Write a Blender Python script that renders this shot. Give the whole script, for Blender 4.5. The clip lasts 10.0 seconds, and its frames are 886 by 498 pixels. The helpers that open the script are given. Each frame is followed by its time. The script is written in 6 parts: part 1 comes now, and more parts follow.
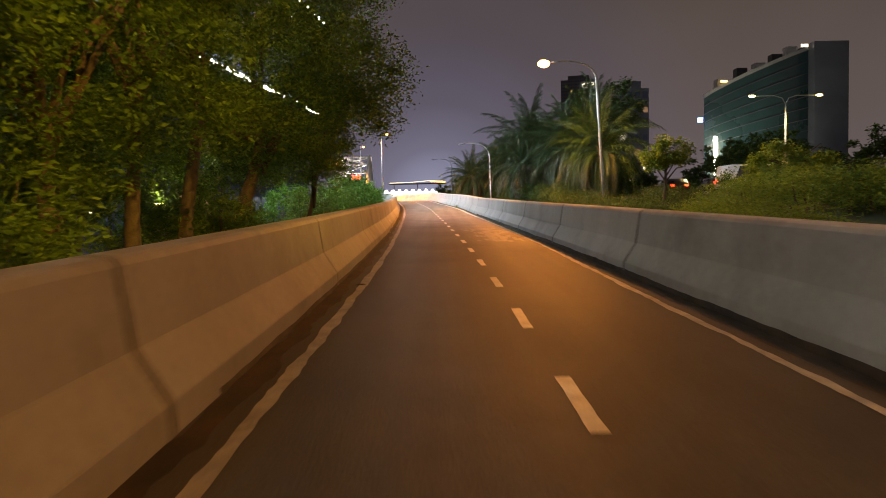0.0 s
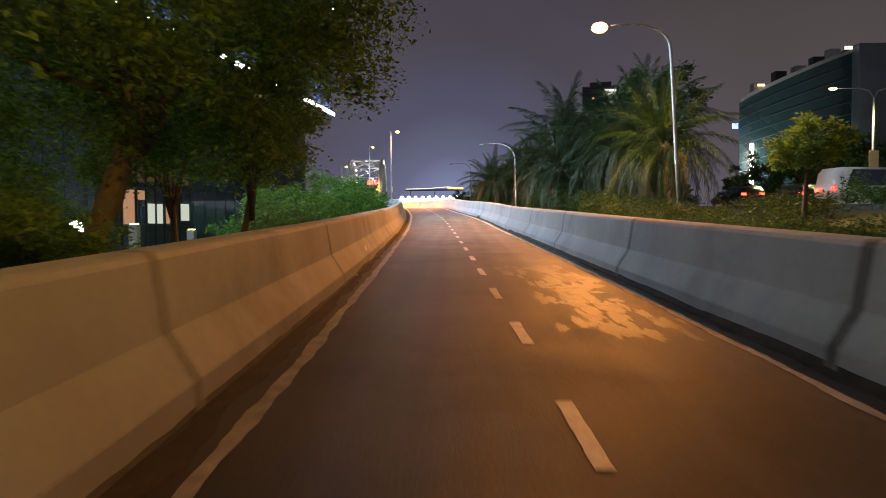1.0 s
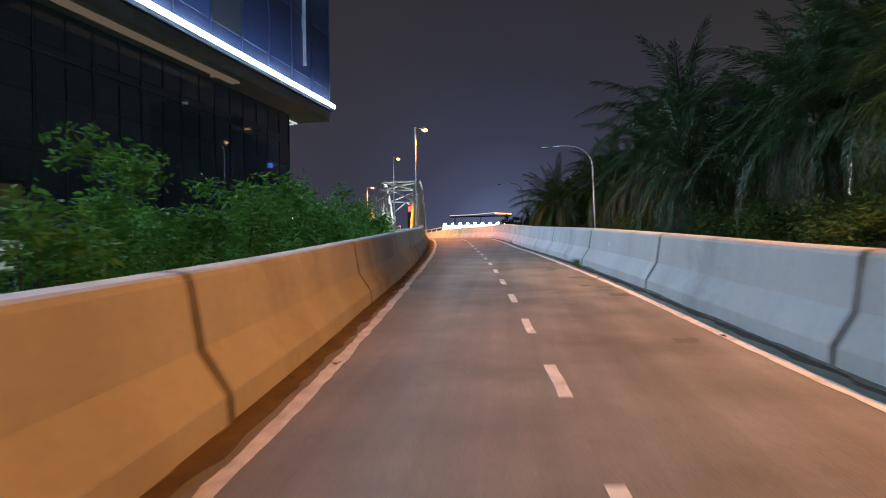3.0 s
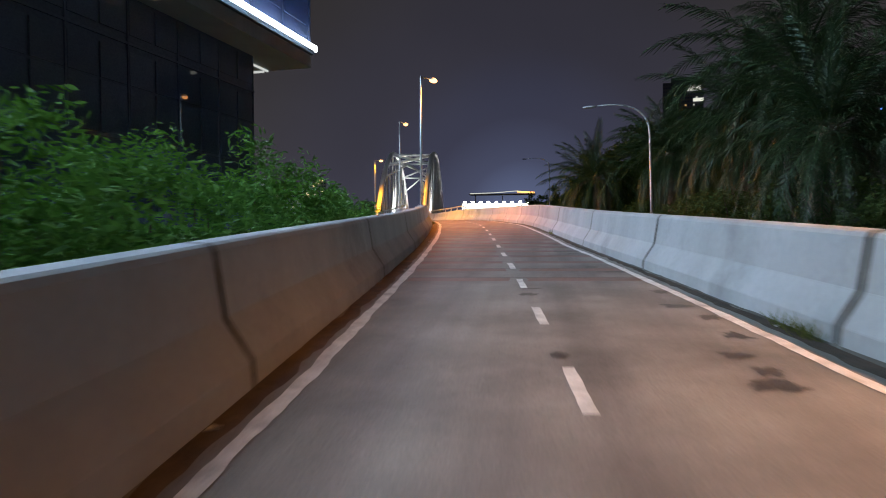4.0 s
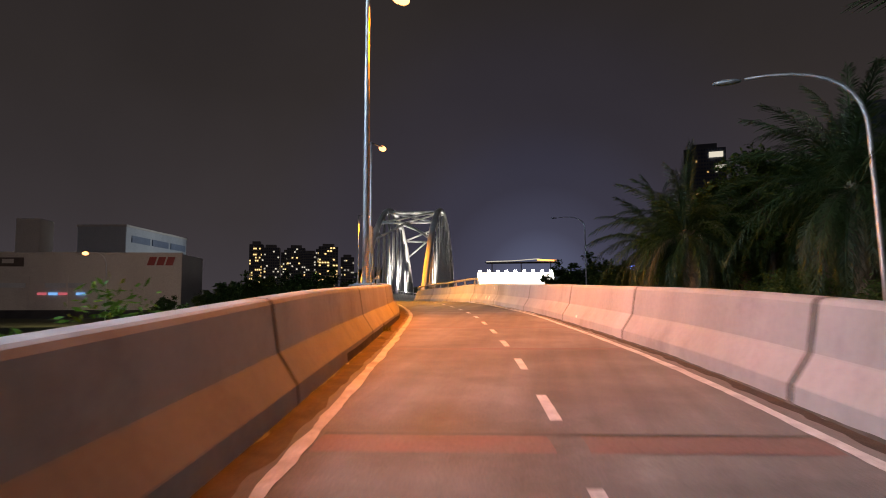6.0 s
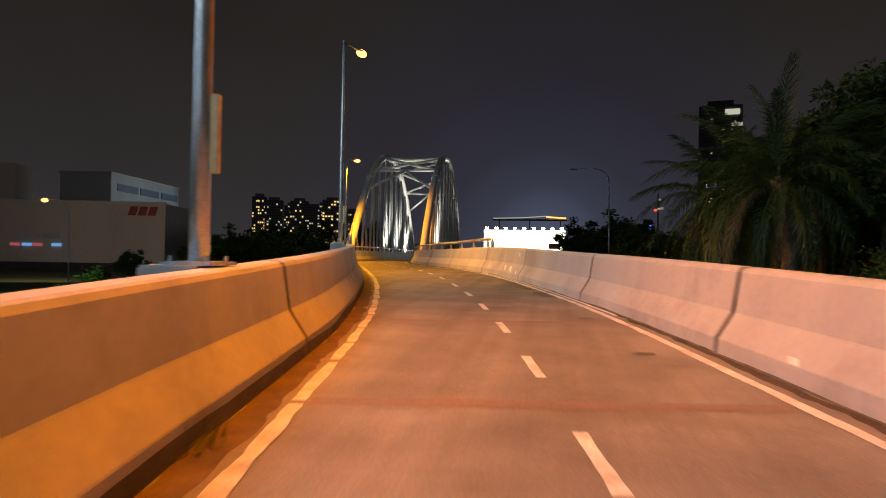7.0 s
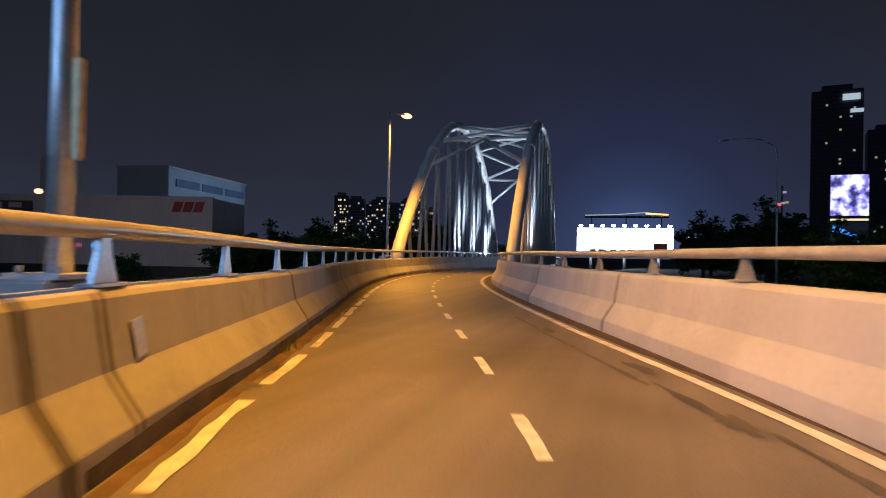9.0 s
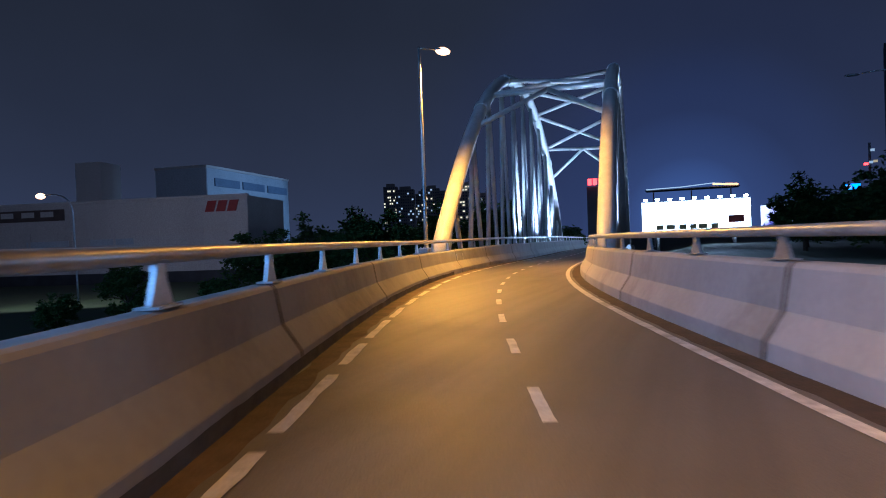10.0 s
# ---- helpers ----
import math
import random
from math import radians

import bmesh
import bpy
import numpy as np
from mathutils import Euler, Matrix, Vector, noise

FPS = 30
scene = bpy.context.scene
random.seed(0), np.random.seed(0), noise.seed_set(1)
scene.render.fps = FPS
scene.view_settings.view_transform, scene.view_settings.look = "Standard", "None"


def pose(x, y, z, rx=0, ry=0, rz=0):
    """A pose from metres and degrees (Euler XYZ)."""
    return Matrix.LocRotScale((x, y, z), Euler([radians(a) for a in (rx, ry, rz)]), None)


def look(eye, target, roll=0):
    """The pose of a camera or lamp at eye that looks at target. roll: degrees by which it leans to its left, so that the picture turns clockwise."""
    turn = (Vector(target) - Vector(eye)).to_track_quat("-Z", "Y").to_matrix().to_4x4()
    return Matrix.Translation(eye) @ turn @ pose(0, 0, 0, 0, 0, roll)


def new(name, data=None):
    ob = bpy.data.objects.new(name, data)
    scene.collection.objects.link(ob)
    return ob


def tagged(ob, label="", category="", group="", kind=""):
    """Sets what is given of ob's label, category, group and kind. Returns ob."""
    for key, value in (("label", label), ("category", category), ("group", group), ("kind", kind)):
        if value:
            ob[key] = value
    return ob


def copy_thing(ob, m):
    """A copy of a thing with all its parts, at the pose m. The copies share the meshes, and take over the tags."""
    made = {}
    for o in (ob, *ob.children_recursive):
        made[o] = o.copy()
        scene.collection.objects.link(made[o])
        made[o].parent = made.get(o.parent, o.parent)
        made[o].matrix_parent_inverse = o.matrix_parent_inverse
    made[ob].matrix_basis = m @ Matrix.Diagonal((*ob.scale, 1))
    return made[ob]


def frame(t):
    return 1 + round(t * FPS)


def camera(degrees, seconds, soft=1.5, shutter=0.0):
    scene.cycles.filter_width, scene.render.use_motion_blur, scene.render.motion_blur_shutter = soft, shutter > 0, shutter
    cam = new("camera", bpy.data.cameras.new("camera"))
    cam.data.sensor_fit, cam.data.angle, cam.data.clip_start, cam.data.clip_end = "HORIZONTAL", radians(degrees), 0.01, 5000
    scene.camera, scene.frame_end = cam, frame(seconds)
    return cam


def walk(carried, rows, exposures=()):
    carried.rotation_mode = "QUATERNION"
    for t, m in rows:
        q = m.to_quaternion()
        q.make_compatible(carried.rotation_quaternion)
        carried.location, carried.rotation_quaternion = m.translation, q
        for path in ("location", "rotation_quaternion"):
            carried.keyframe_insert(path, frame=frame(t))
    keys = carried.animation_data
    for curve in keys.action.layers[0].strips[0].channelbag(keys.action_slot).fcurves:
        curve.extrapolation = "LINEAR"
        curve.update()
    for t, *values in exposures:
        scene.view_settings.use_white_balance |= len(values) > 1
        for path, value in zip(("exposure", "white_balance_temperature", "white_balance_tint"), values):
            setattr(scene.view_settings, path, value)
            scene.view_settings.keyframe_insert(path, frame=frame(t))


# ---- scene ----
cam = camera(68.0, 10.0, 1.0, 0.22)
PATH = [
    (0.0, 0.000, -0.000, 1.200, 87.440, 1.131, -0.100),
    (0.5, 0.027, 5.300, 1.399, 87.880, 0.822, 0.937),
    (1.0, -0.021, 10.579, 1.606, 88.049, 0.333, 1.410),
    (1.5, -0.074, 15.876, 1.800, 89.311, 0.377, 2.167),
    (2.0, -0.273, 21.100, 2.011, 91.240, 0.578, 3.312),
    (3.5, -0.906, 37.513, 2.689, 89.450, 0.790, 6.417),
    (4.0, -1.223, 42.952, 3.000, 88.560, 0.259, 7.284),
    (4.5, -1.566, 48.507, 3.297, 88.906, 0.203, 8.072),
    (5.0, -1.985, 54.009, 3.550, 89.910, 0.514, 8.363),
    (5.5, -2.464, 59.373, 3.798, 94.329, 0.678, 8.767),
    (5.7, -2.701, 61.532, 3.916, 94.584, 0.308, 8.683),
    (6.8, -4.034, 72.283, 4.518, 92.051, -0.432, 8.982),
    (7.0, -4.340, 74.313, 4.570, 90.671, -1.027, 9.141),
    (7.5, -5.089, 79.336, 4.719, 90.701, -0.814, 10.763),
    (8.0, -5.954, 84.010, 4.885, 89.830, -0.929, 12.247),
    (8.5, -7.076, 89.066, 5.008, 90.215, -0.818, 13.236),
    (9.0, -8.353, 93.802, 5.175, 90.445, -1.168, 16.390),
    (9.5, -9.819, 98.416, 5.264, 89.898, -0.755, 19.600),
    (10.0, -11.351, 102.851, 5.252, 89.379, 2.131, 20.987),
]
EXPOSURES = [(0.0, 2.15, 12500, 16), (1.0, 1.92, 9100, 14), (2.2, 1.55, 7700, 11), (3.3, 0.9, 7700, 6), (4.5, 0.97, 8400, 11), (5.2, 1.0, 8900, 14), (5.7, 0.88, 9400, 17), (6.8, 0.3, 9600, 8),
             (7.4, 0.12, 9400, 6), (8.5, 0.55, 6600, 9), (9.2, 0.1, 5500, 9), (9.6, 0.22, 5100, 8), (10.0, 0.6, 4650, 8)]
walk(cam, [(r[0], pose(*r[1:])) for r in PATH], EXPOSURES)
# ---- the line of the road: y, x of the middle, z of the surface ----
LINE = [(-40, 0.85, -1.6), (-20, 0.80, -0.8), (0, 0.76, 0.0), (10, 0.69, 0.39), (20, 0.40, 0.78), (30, 0.00, 1.17), (40, -0.47, 1.60),
        (50, -1.13, 2.14), (60, -1.97, 2.62), (70, -2.99, 3.17), (80, -4.40, 3.53), (90, -6.50, 3.81), (100, -9.72, 4.03),
        (110, -13.32, 4.09), (118, -15.75, 4.10), (126, -17.35, 4.10), (140, -18.50, 4.10), (160, -19.95, 4.05), (190, -22.1, 3.9), (230, -25.0, 3.6)]


def spline(xs, ys):
    """Natural cubic through the given points, as a function."""
    xs, ys = np.array(xs, float), np.array(ys, float)
    n, h = len(xs), np.diff(xs)
    a, b = np.eye(n), np.zeros(n)
    for i in range(1, n - 1):
        a[i, i - 1:i + 2] = h[i - 1], 2 * (h[i - 1] + h[i]), h[i]
        b[i] = 6 * ((ys[i + 1] - ys[i]) / h[i] - (ys[i] - ys[i - 1]) / h[i - 1])
    m = np.linalg.solve(a, b)

    def f(x):
        x = np.asarray(x, float)
        i = np.clip(np.searchsorted(xs, x) - 1, 0, n - 2)
        u, v, d = xs[i + 1] - x, x - xs[i], h[i]
        return (m[i] * u ** 3 + m[i + 1] * v ** 3) / (6 * d) + (ys[i] / d - m[i] * d / 6) * u + (ys[i + 1] / d - m[i + 1] * d / 6) * v
    return f


LY = np.arange(-40, 230.01, 0.25)
LX = spline([p[0] for p in LINE], [p[1] for p in LINE])(LY)
RISES = [(-40, -1.5), (-20, -0.77), (0, 0.0), (10.6, 0.406), (21.1, 0.81), (37.5, 1.489), (43, 1.795), (48.5, 2.093), (54, 2.35), (59.4, 2.6), (72.3, 3.31), (79.3, 3.525), (84, 3.68), (89, 3.81), (93.8, 3.97), (98.4, 4.06), (103, 4.06), (112, 4.08), (126, 4.08), (160, 4.05), (230, 3.6)]
LZ = np.interp(LY, *zip(*RISES))
LZ = np.convolve(np.pad(LZ, 8, mode="edge"), np.ones(17) / 17, mode="valid")
LZ[:8], LZ[-8:] = LZ[8], LZ[-9]
LS = np.concatenate([[0], np.cumsum(np.hypot(np.diff(LX), np.diff(LY)))])
TX, TY = np.gradient(LX, LS), np.gradient(LY, LS)


def s_at(y):
    return float(np.interp(y, LY, LS))


def road_z(y):
    return float(np.interp(y, LY, LZ))


# the edges are not quite parallel to the lane dashes
SHIFT_L = (-20, 15, 42, 55, 65, 78, 84, 88, 95, 98.5, 102, 108), (-0.06, 0.0, -0.01, 0.05, 0.03, -0.08, -0.03, -0.12, -0.2, -0.2, -0.03, 0.05)
SHIFT_R = (-20, 9, 15, 20, 27, 43, 48, 57, 60, 66, 80, 90, 98, 103, 110), (-0.25, -0.24, -0.1, 0.0, 0.05, 0.11, 0.04, 0.04, -0.03, 0.0, -0.03, 0.04, 0.07, -0.06, -0.04)
WALL_L = (-20, 14, 20, 25, 41, 46, 53, 62, 70, 78, 82.5, 87.5, 92, 97, 101, 106, 125), (0.05, 0.08, 0.14, 0.15, 0.09, 0.16, 0.14, 0.12, 0.06, -0.02, 0.08, -0.03, -0.05, -0.04, 0.07, 0.12, 0.05)
SAG_L = (96, 100, 104, 125, 135), (0.0, 0.06, 0.10, 0.08, 0.0)
SAG_R = (96, 104, 125, 135), (0.0, 0.04, 0.04, 0.0)
WALL_R = (-20, 9, 16, 26, 43, 54, 60, 70, 80, 87, 96, 103, 125), (-0.28, -0.28, -0.22, -0.11, 0.03, -0.04, -0.07, -0.08, -0.12, -0.16, -0.13, -0.02, 0.0)


def along(s, lat=0.0, up=0.0):
    """The place s metres along the road, lat to the right of its middle, up above its surface."""
    x, y, z, tx, ty = (float(np.interp(s, LS, a)) for a in (LX, LY, LZ, TX, TY))
    if abs(lat) > 1:
        k = (WALL_L if abs(lat) > 2.15 else SHIFT_L) if lat < 0 else (WALL_R if abs(lat) > 2.15 else SHIFT_R)
        if up > 0.39 and abs(lat) > 2.15:
            up -= float(np.interp(y, *(SAG_L if lat < 0 else SAG_R))) * min((up - 0.39) / 0.51, 1)
        lat += float(np.interp(y, *k))
    return Vector((x + lat * ty, y - lat * tx, z + up))


def heading(s):
    return math.degrees(math.atan2(-float(np.interp(s, LS, TX)), float(np.interp(s, LS, TY))))


S0, S1 = s_at(-35), s_at(215)

# ---- sky: a city night, glowing near the horizon ----
world = bpy.data.worlds.new("night_sky")
scene.world = world
world.use_nodes = True
wn, wl = world.node_tree.nodes, world.node_tree.links
wn.clear()
w_out, w_bg = wn.new("ShaderNodeOutputWorld"), wn.new("ShaderNodeBackground")
w_co, w_sep, w_ramp = wn.new("ShaderNodeTexCoord"), wn.new("ShaderNodeSeparateXYZ"), wn.new("ShaderNodeValToRGB")
w_noise, w_mix = wn.new("ShaderNodeTexNoise"), wn.new("ShaderNodeMix")
wl.new(w_co.outputs["Generated"], w_sep.inputs[0])
wl.new(w_sep.outputs["Z"], w_ramp.inputs[0])
els = w_ramp.color_ramp.elements
els[0].position, els[0].color = 0.0, (0.034, 0.036, 0.055, 1)
els[1].position, els[1].color = 0.6, (0.0128, 0.013, 0.0168, 1)
e = els.new(0.12)
e.color = (0.0262, 0.0268, 0.0375, 1)
e = els.new(0.3)
e.color = (0.019, 0.019, 0.0243, 1)
w_noise.inputs["Scale"].default_value, w_noise.inputs["Detail"].default_value = 2.2, 4
wl.new(w_co.outputs["Generated"], w_noise.inputs["Vector"])
w_mix.data_type, w_mix.blend_type = "RGBA", "MULTIPLY"
w_mix.inputs["Factor"].default_value = 0.5
wl.new(w_ramp.outputs[0], w_mix.inputs["A"])
wl.new(w_noise.outputs["Fac"], w_mix.inputs["B"])
# the glow of the floodlit district ahead, low over the horizon
w_dot, w_add = wn.new("ShaderNodeVectorMath"), wn.new("ShaderNodeMix")
w_dot.operation = "DOT_PRODUCT"
w_dot.inputs[1].default_value = Vector((-0.005, 1.0, 0.02)).normalized()
wl.new(w_co.outputs["Generated"], w_dot.inputs[0])
w_glow = wn.new("ShaderNodeValToRGB")
w_glow.color_ramp.interpolation = "EASE"
g = w_glow.color_ramp.elements
g[0].position, g[0].color = 0.9, (0, 0, 0, 1)
g[1].position, g[1].color = 1.0, (0.024, 0.042, 0.105, 1)
for at, tone in ((0.965, (0.0005, 0.0014, 0.008, 1)), (0.988, (0.002, 0.005, 0.021, 1)), (0.9965, (0.0085, 0.0155, 0.046, 1))):
    e = g.new(at)
    e.color = tone
wl.new(w_dot.outputs["Value"], w_glow.inputs[0])
w_add.data_type, w_add.blend_type = "RGBA", "ADD"
w_add.inputs["Factor"].default_value = 1.0
wl.new(w_mix.outputs["Result"], w_add.inputs["A"])
wl.new(w_glow.outputs[0], w_add.inputs["B"])
wl.new(w_add.outputs["Result"], w_bg.inputs["Color"])
w_bg.inputs["Strength"].default_value = 1.02
wl.new(w_bg.outputs[0], w_out.inputs[0])

# ---- lamps: street lamps, light strips, floodlights ----
DEEP = (1.0, 0.27, 0.02)
AMBER = (1.0, 0.385, 0.028)
LED = (0.30, 0.57, 1.0)


def spot(name, eye, target, watts, colour, cone=150, blend=0.35, radius=0.15):
    d = bpy.data.lights.new(name, "SPOT")
    d.energy, d.color, d.spot_size, d.spot_blend, d.shadow_soft_size = watts, colour, radians(cone), blend, radius
    ob = new(name, d)
    ob.matrix_world = look(eye, target)
    return ob


def area(name, eye, target, watts, colour, sx, sy, roll=0):
    d = bpy.data.lights.new(name, "AREA")
    d.energy, d.color, d.shape, d.size, d.size_y = watts, colour, "RECTANGLE", sx, sy
    ob = new(name, d)
    ob.matrix_world = look(eye, target, roll)
    return ob


HEAD_R1 = Vector((6.68, 42.0, 10.97))
HEAD_A, HEAD_B, HEAD_C = Vector((-6.52, 80.0, 11.62)), Vector((-11.5, 98.3, 12.24)), Vector((-19.72, 125.2, 12.16))
HEAD_Q = Vector((-62.0, 142.0, 10.34))
# its two lobes along the lane, and the spill into the palm and the small trees beside it
spot("lamp_light", HEAD_R1 - Vector((0, 0, 0.25)), HEAD_R1 + Vector((-2.3, -6.5, -10)), 4600, (1.0, 0.40, 0.105), 122, 1.0)
spot("lamp_light", HEAD_R1 - Vector((0, 0, 0.25)), HEAD_R1 + Vector((-2.3, 5.0, -10)), 5800, (1.0, 0.44, 0.125), 74, 1.0)
spot("lamp_light", HEAD_R1 - Vector((0, 0, 0.2)), (12.1, 48.6, 6.5), 2600, (1.0, 0.6, 0.17), 58, 0.8)
spot("lamp_light", HEAD_R1 - Vector((0, 0, 0.2)), (12.0, 25.0, 2.0), 4500, (1.0, 0.58, 0.16), 50, 0.8)
# unseen lamp behind the start, placed from the spacing of the highway row
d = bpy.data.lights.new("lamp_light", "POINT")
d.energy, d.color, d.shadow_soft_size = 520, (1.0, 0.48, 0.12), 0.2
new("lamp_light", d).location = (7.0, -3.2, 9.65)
# extra spot from that unseen lamp, added to brighten the roadside trees
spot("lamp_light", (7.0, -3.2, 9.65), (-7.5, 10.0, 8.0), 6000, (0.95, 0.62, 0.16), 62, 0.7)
for head, aim, watts, tone, cone in ((HEAD_A, (3.5, -1.4, -10), 5000, DEEP, 140), (HEAD_B, (6.8, 1.2, -10), 6200, AMBER, 134), (HEAD_C, (3.8, -0.5, -10), 7000, AMBER, 156)):
    spot("lamp_light", head - Vector((0, 0, 0.25)), head + Vector(aim), watts, tone, cone, 0.8, 0.3)
spot("lamp_light", HEAD_Q - Vector((0, 0, 0.25)), HEAD_Q + Vector((-14, 18, -8)), 5200, (1.0, 0.72, 0.6), 160)
spot("lamp_light", (32.6, 68.9, 13.2), (32.0, 68.5, 0), 1500, (0.95, 1.0, 0.6))
spot("lamp_light", (39.5, 68.9, 13.2), (40, 68.5, 0), 1500, (0.95, 1.0, 0.6))
# the light strip under the storeys of the dark office building
FACE = Vector((-0.132, -0.991, 0))
FACE_OUT = Vector((0.991, -0.132, 0))
CORNER = Vector((-13.2, 78.5, 0))
mid = CORNER + FACE * 22 + FACE_OUT * 0.35 + Vector((0, 0, 13.3))
area("strip_light", mid, mid + FACE_OUT * 10 - Vector((0, 0, 5.5)), 2850, LED, 44, 0.3)
mid = CORNER + FACE * 25 + FACE_OUT * 0.4 + Vector((0, 0, 24.1))
area("strip_light", mid, mid + FACE_OUT * 10 - Vector((0, 0, 9)), 2350, LED, 50, 0.3)
for z in (13.3, 24.1):
    mid = CORNER - FACE * 0.4 - FACE_OUT * 14 + Vector((0, 0, z))
    area("strip_light", mid, mid - FACE * 10 - Vector((0, 0, 5)), 1800, LED, 28, 0.3)

# area lamps added in front, standing in for the strip's haze over the glass above
for z, watts in ((13.5, 520), (24.3, 420)):
    mid = CORNER + FACE * 34 + FACE_OUT * 1.5 + Vector((0, 0, z))
    area("strip_light", mid, mid - FACE_OUT * 1.6 + Vector((0, 0, 3)), watts, (0.2, 0.42, 1.0), 68, 0.12)

# ---- materials ----


def nodes_of(name):
    m = bpy.data.materials.new(name)
    m.use_nodes = True
    n, l = m.node_tree.nodes, m.node_tree.links
    return m, n, l, n["Principled BSDF"]


def surface(name, a, b, rough=0.7, metal=0.0, scale=3.0, fine=40.0, bump=0.15, stain=0.0, streak=False, island=0.0, spec=0.5, rand=0.0, fleck=0.45):
    """A surface with colour varied between a and b at two scales, fine relief, and stains."""
    m, n, l, p = nodes_of(name)
    co = n.new("ShaderNodeTexCoord")
    big, small = n.new("ShaderNodeTexNoise"), n.new("ShaderNodeTexNoise")
    big.inputs["Scale"].default_value, big.inputs["Detail"].default_value = scale, 5
    small.inputs["Scale"].default_value, small.inputs["Detail"].default_value = fine, 3
    src = co.outputs["Object"]
    if streak:
        mp = n.new("ShaderNodeMapping")
        mp.inputs["Scale"].default_value = (1, 1, 0.16)
        l.new(src, mp.inputs["Vector"])
        l.new(mp.outputs[0], big.inputs["Vector"])
    else:
        l.new(src, big.inputs["Vector"])
    l.new(src, small.inputs["Vector"])
    ramp = n.new("ShaderNodeValToRGB")
    ramp.color_ramp.elements[0].position, ramp.color_ramp.elements[1].position = 0.32, 0.7
    ramp.color_ramp.elements[0].color, ramp.color_ramp.elements[1].color = (*a, 1), (*b, 1)
    l.new(big.outputs["Fac"], ramp.inputs[0])
    mix = n.new("ShaderNodeMix")
    mix.data_type, mix.blend_type = "RGBA", "MULTIPLY"
    mix.inputs["Factor"].default_value = fleck
    grey = n.new("ShaderNodeValToRGB")
    grey.color_ramp.elements[0].position, grey.color_ramp.elements[1].position = 0.25, 0.75
    grey.color_ramp.elements[0].color, grey.color_ramp.elements[1].color = (0.45, 0.45, 0.45, 1), (1.25, 1.25, 1.25, 1)
    l.new(small.outputs["Fac"], grey.inputs[0])
    l.new(ramp.outputs[0], mix.inputs["A"])
    l.new(grey.outputs[0], mix.inputs["B"])
    colour = mix.outputs["Result"]
    if stain:
        st, sr, sm = n.new("ShaderNodeTexNoise"), n.new("ShaderNodeValToRGB"), n.new("ShaderNodeMix")
        st.inputs["Scale"].default_value, st.inputs["Detail"].default_value = scale * 0.37, 8
        st.inputs["Roughness"].default_value = 0.68
        l.new(src, st.inputs["Vector"])
        sr.color_ramp.elements[0].position, sr.color_ramp.elements[1].position = 0.52, 0.68
        sr.color_ramp.elements[0].color, sr.color_ramp.elements[1].color = (1, 1, 1, 1), (1 - stain, 1 - stain, 1 - stain, 1)
        l.new(st.outputs["Fac"], sr.inputs[0])
        sm.data_type, sm.blend_type = "RGBA", "MULTIPLY"
        sm.inputs["Factor"].default_value = 1
        l.new(colour, sm.inputs["A"])
        l.new(sr.outputs[0], sm.inputs["B"])
        colour = sm.outputs["Result"]
    if island or rand:
        hv, mr = n.new("ShaderNodeHueSaturation"), n.new("ShaderNodeMapRange")
        if island:
            l.new(n.new("ShaderNodeNewGeometry").outputs["Random Per Island"], mr.inputs["Value"])
        else:
            l.new(n.new("ShaderNodeObjectInfo").outputs["Random"], mr.inputs["Value"])
        k = island or rand
        mr.inputs["To Min"].default_value, mr.inputs["To Max"].default_value = 1 - k, 1 + k
        l.new(mr.outputs[0], hv.inputs["Value"])
        l.new(colour, hv.inputs["Color"])
        colour = hv.outputs[0]
    l.new(colour, p.inputs["Base Color"])
    rr = n.new("ShaderNodeMapRange")
    rr.inputs["To Min"].default_value, rr.inputs["To Max"].default_value = max(rough - 0.15, 0.05), min(rough + 0.15, 1)
    l.new(big.outputs["Fac"], rr.inputs["Value"])
    l.new(rr.outputs[0], p.inputs["Roughness"])
    p.inputs["Metallic"].default_value = metal
    p.inputs["Specular IOR Level"].default_value = spec
    if bump:
        bp = n.new("ShaderNodeBump")
        bp.inputs["Strength"].default_value, bp.inputs["Distance"].default_value = bump, 0.02
        l.new(small.outputs["Fac"], bp.inputs["Height"])
        l.new(bp.outputs[0], p.inputs["Normal"])
    return m


def glowing(name, colour, strength):
    m, n, l, p = nodes_of(name)
    p.inputs["Base Color"].default_value = (*[0.04 * c for c in colour], 1)
    p.inputs["Emission Color"].default_value = (*colour, 1)
    p.inputs["Emission Strength"].default_value = strength
    return m


def uneven(m, low, high):
    """Lets the glow of a window material differ from pane to pane."""
    n, l = m.node_tree.nodes, m.node_tree.links
    mr = n.new("ShaderNodeMapRange")
    mr.inputs["To Min"].default_value, mr.inputs["To Max"].default_value = low, high
    l.new(n.new("ShaderNodeObjectInfo").outputs["Random"], mr.inputs["Value"])
    l.new(mr.outputs[0], n["Principled BSDF"].inputs["Emission Strength"])


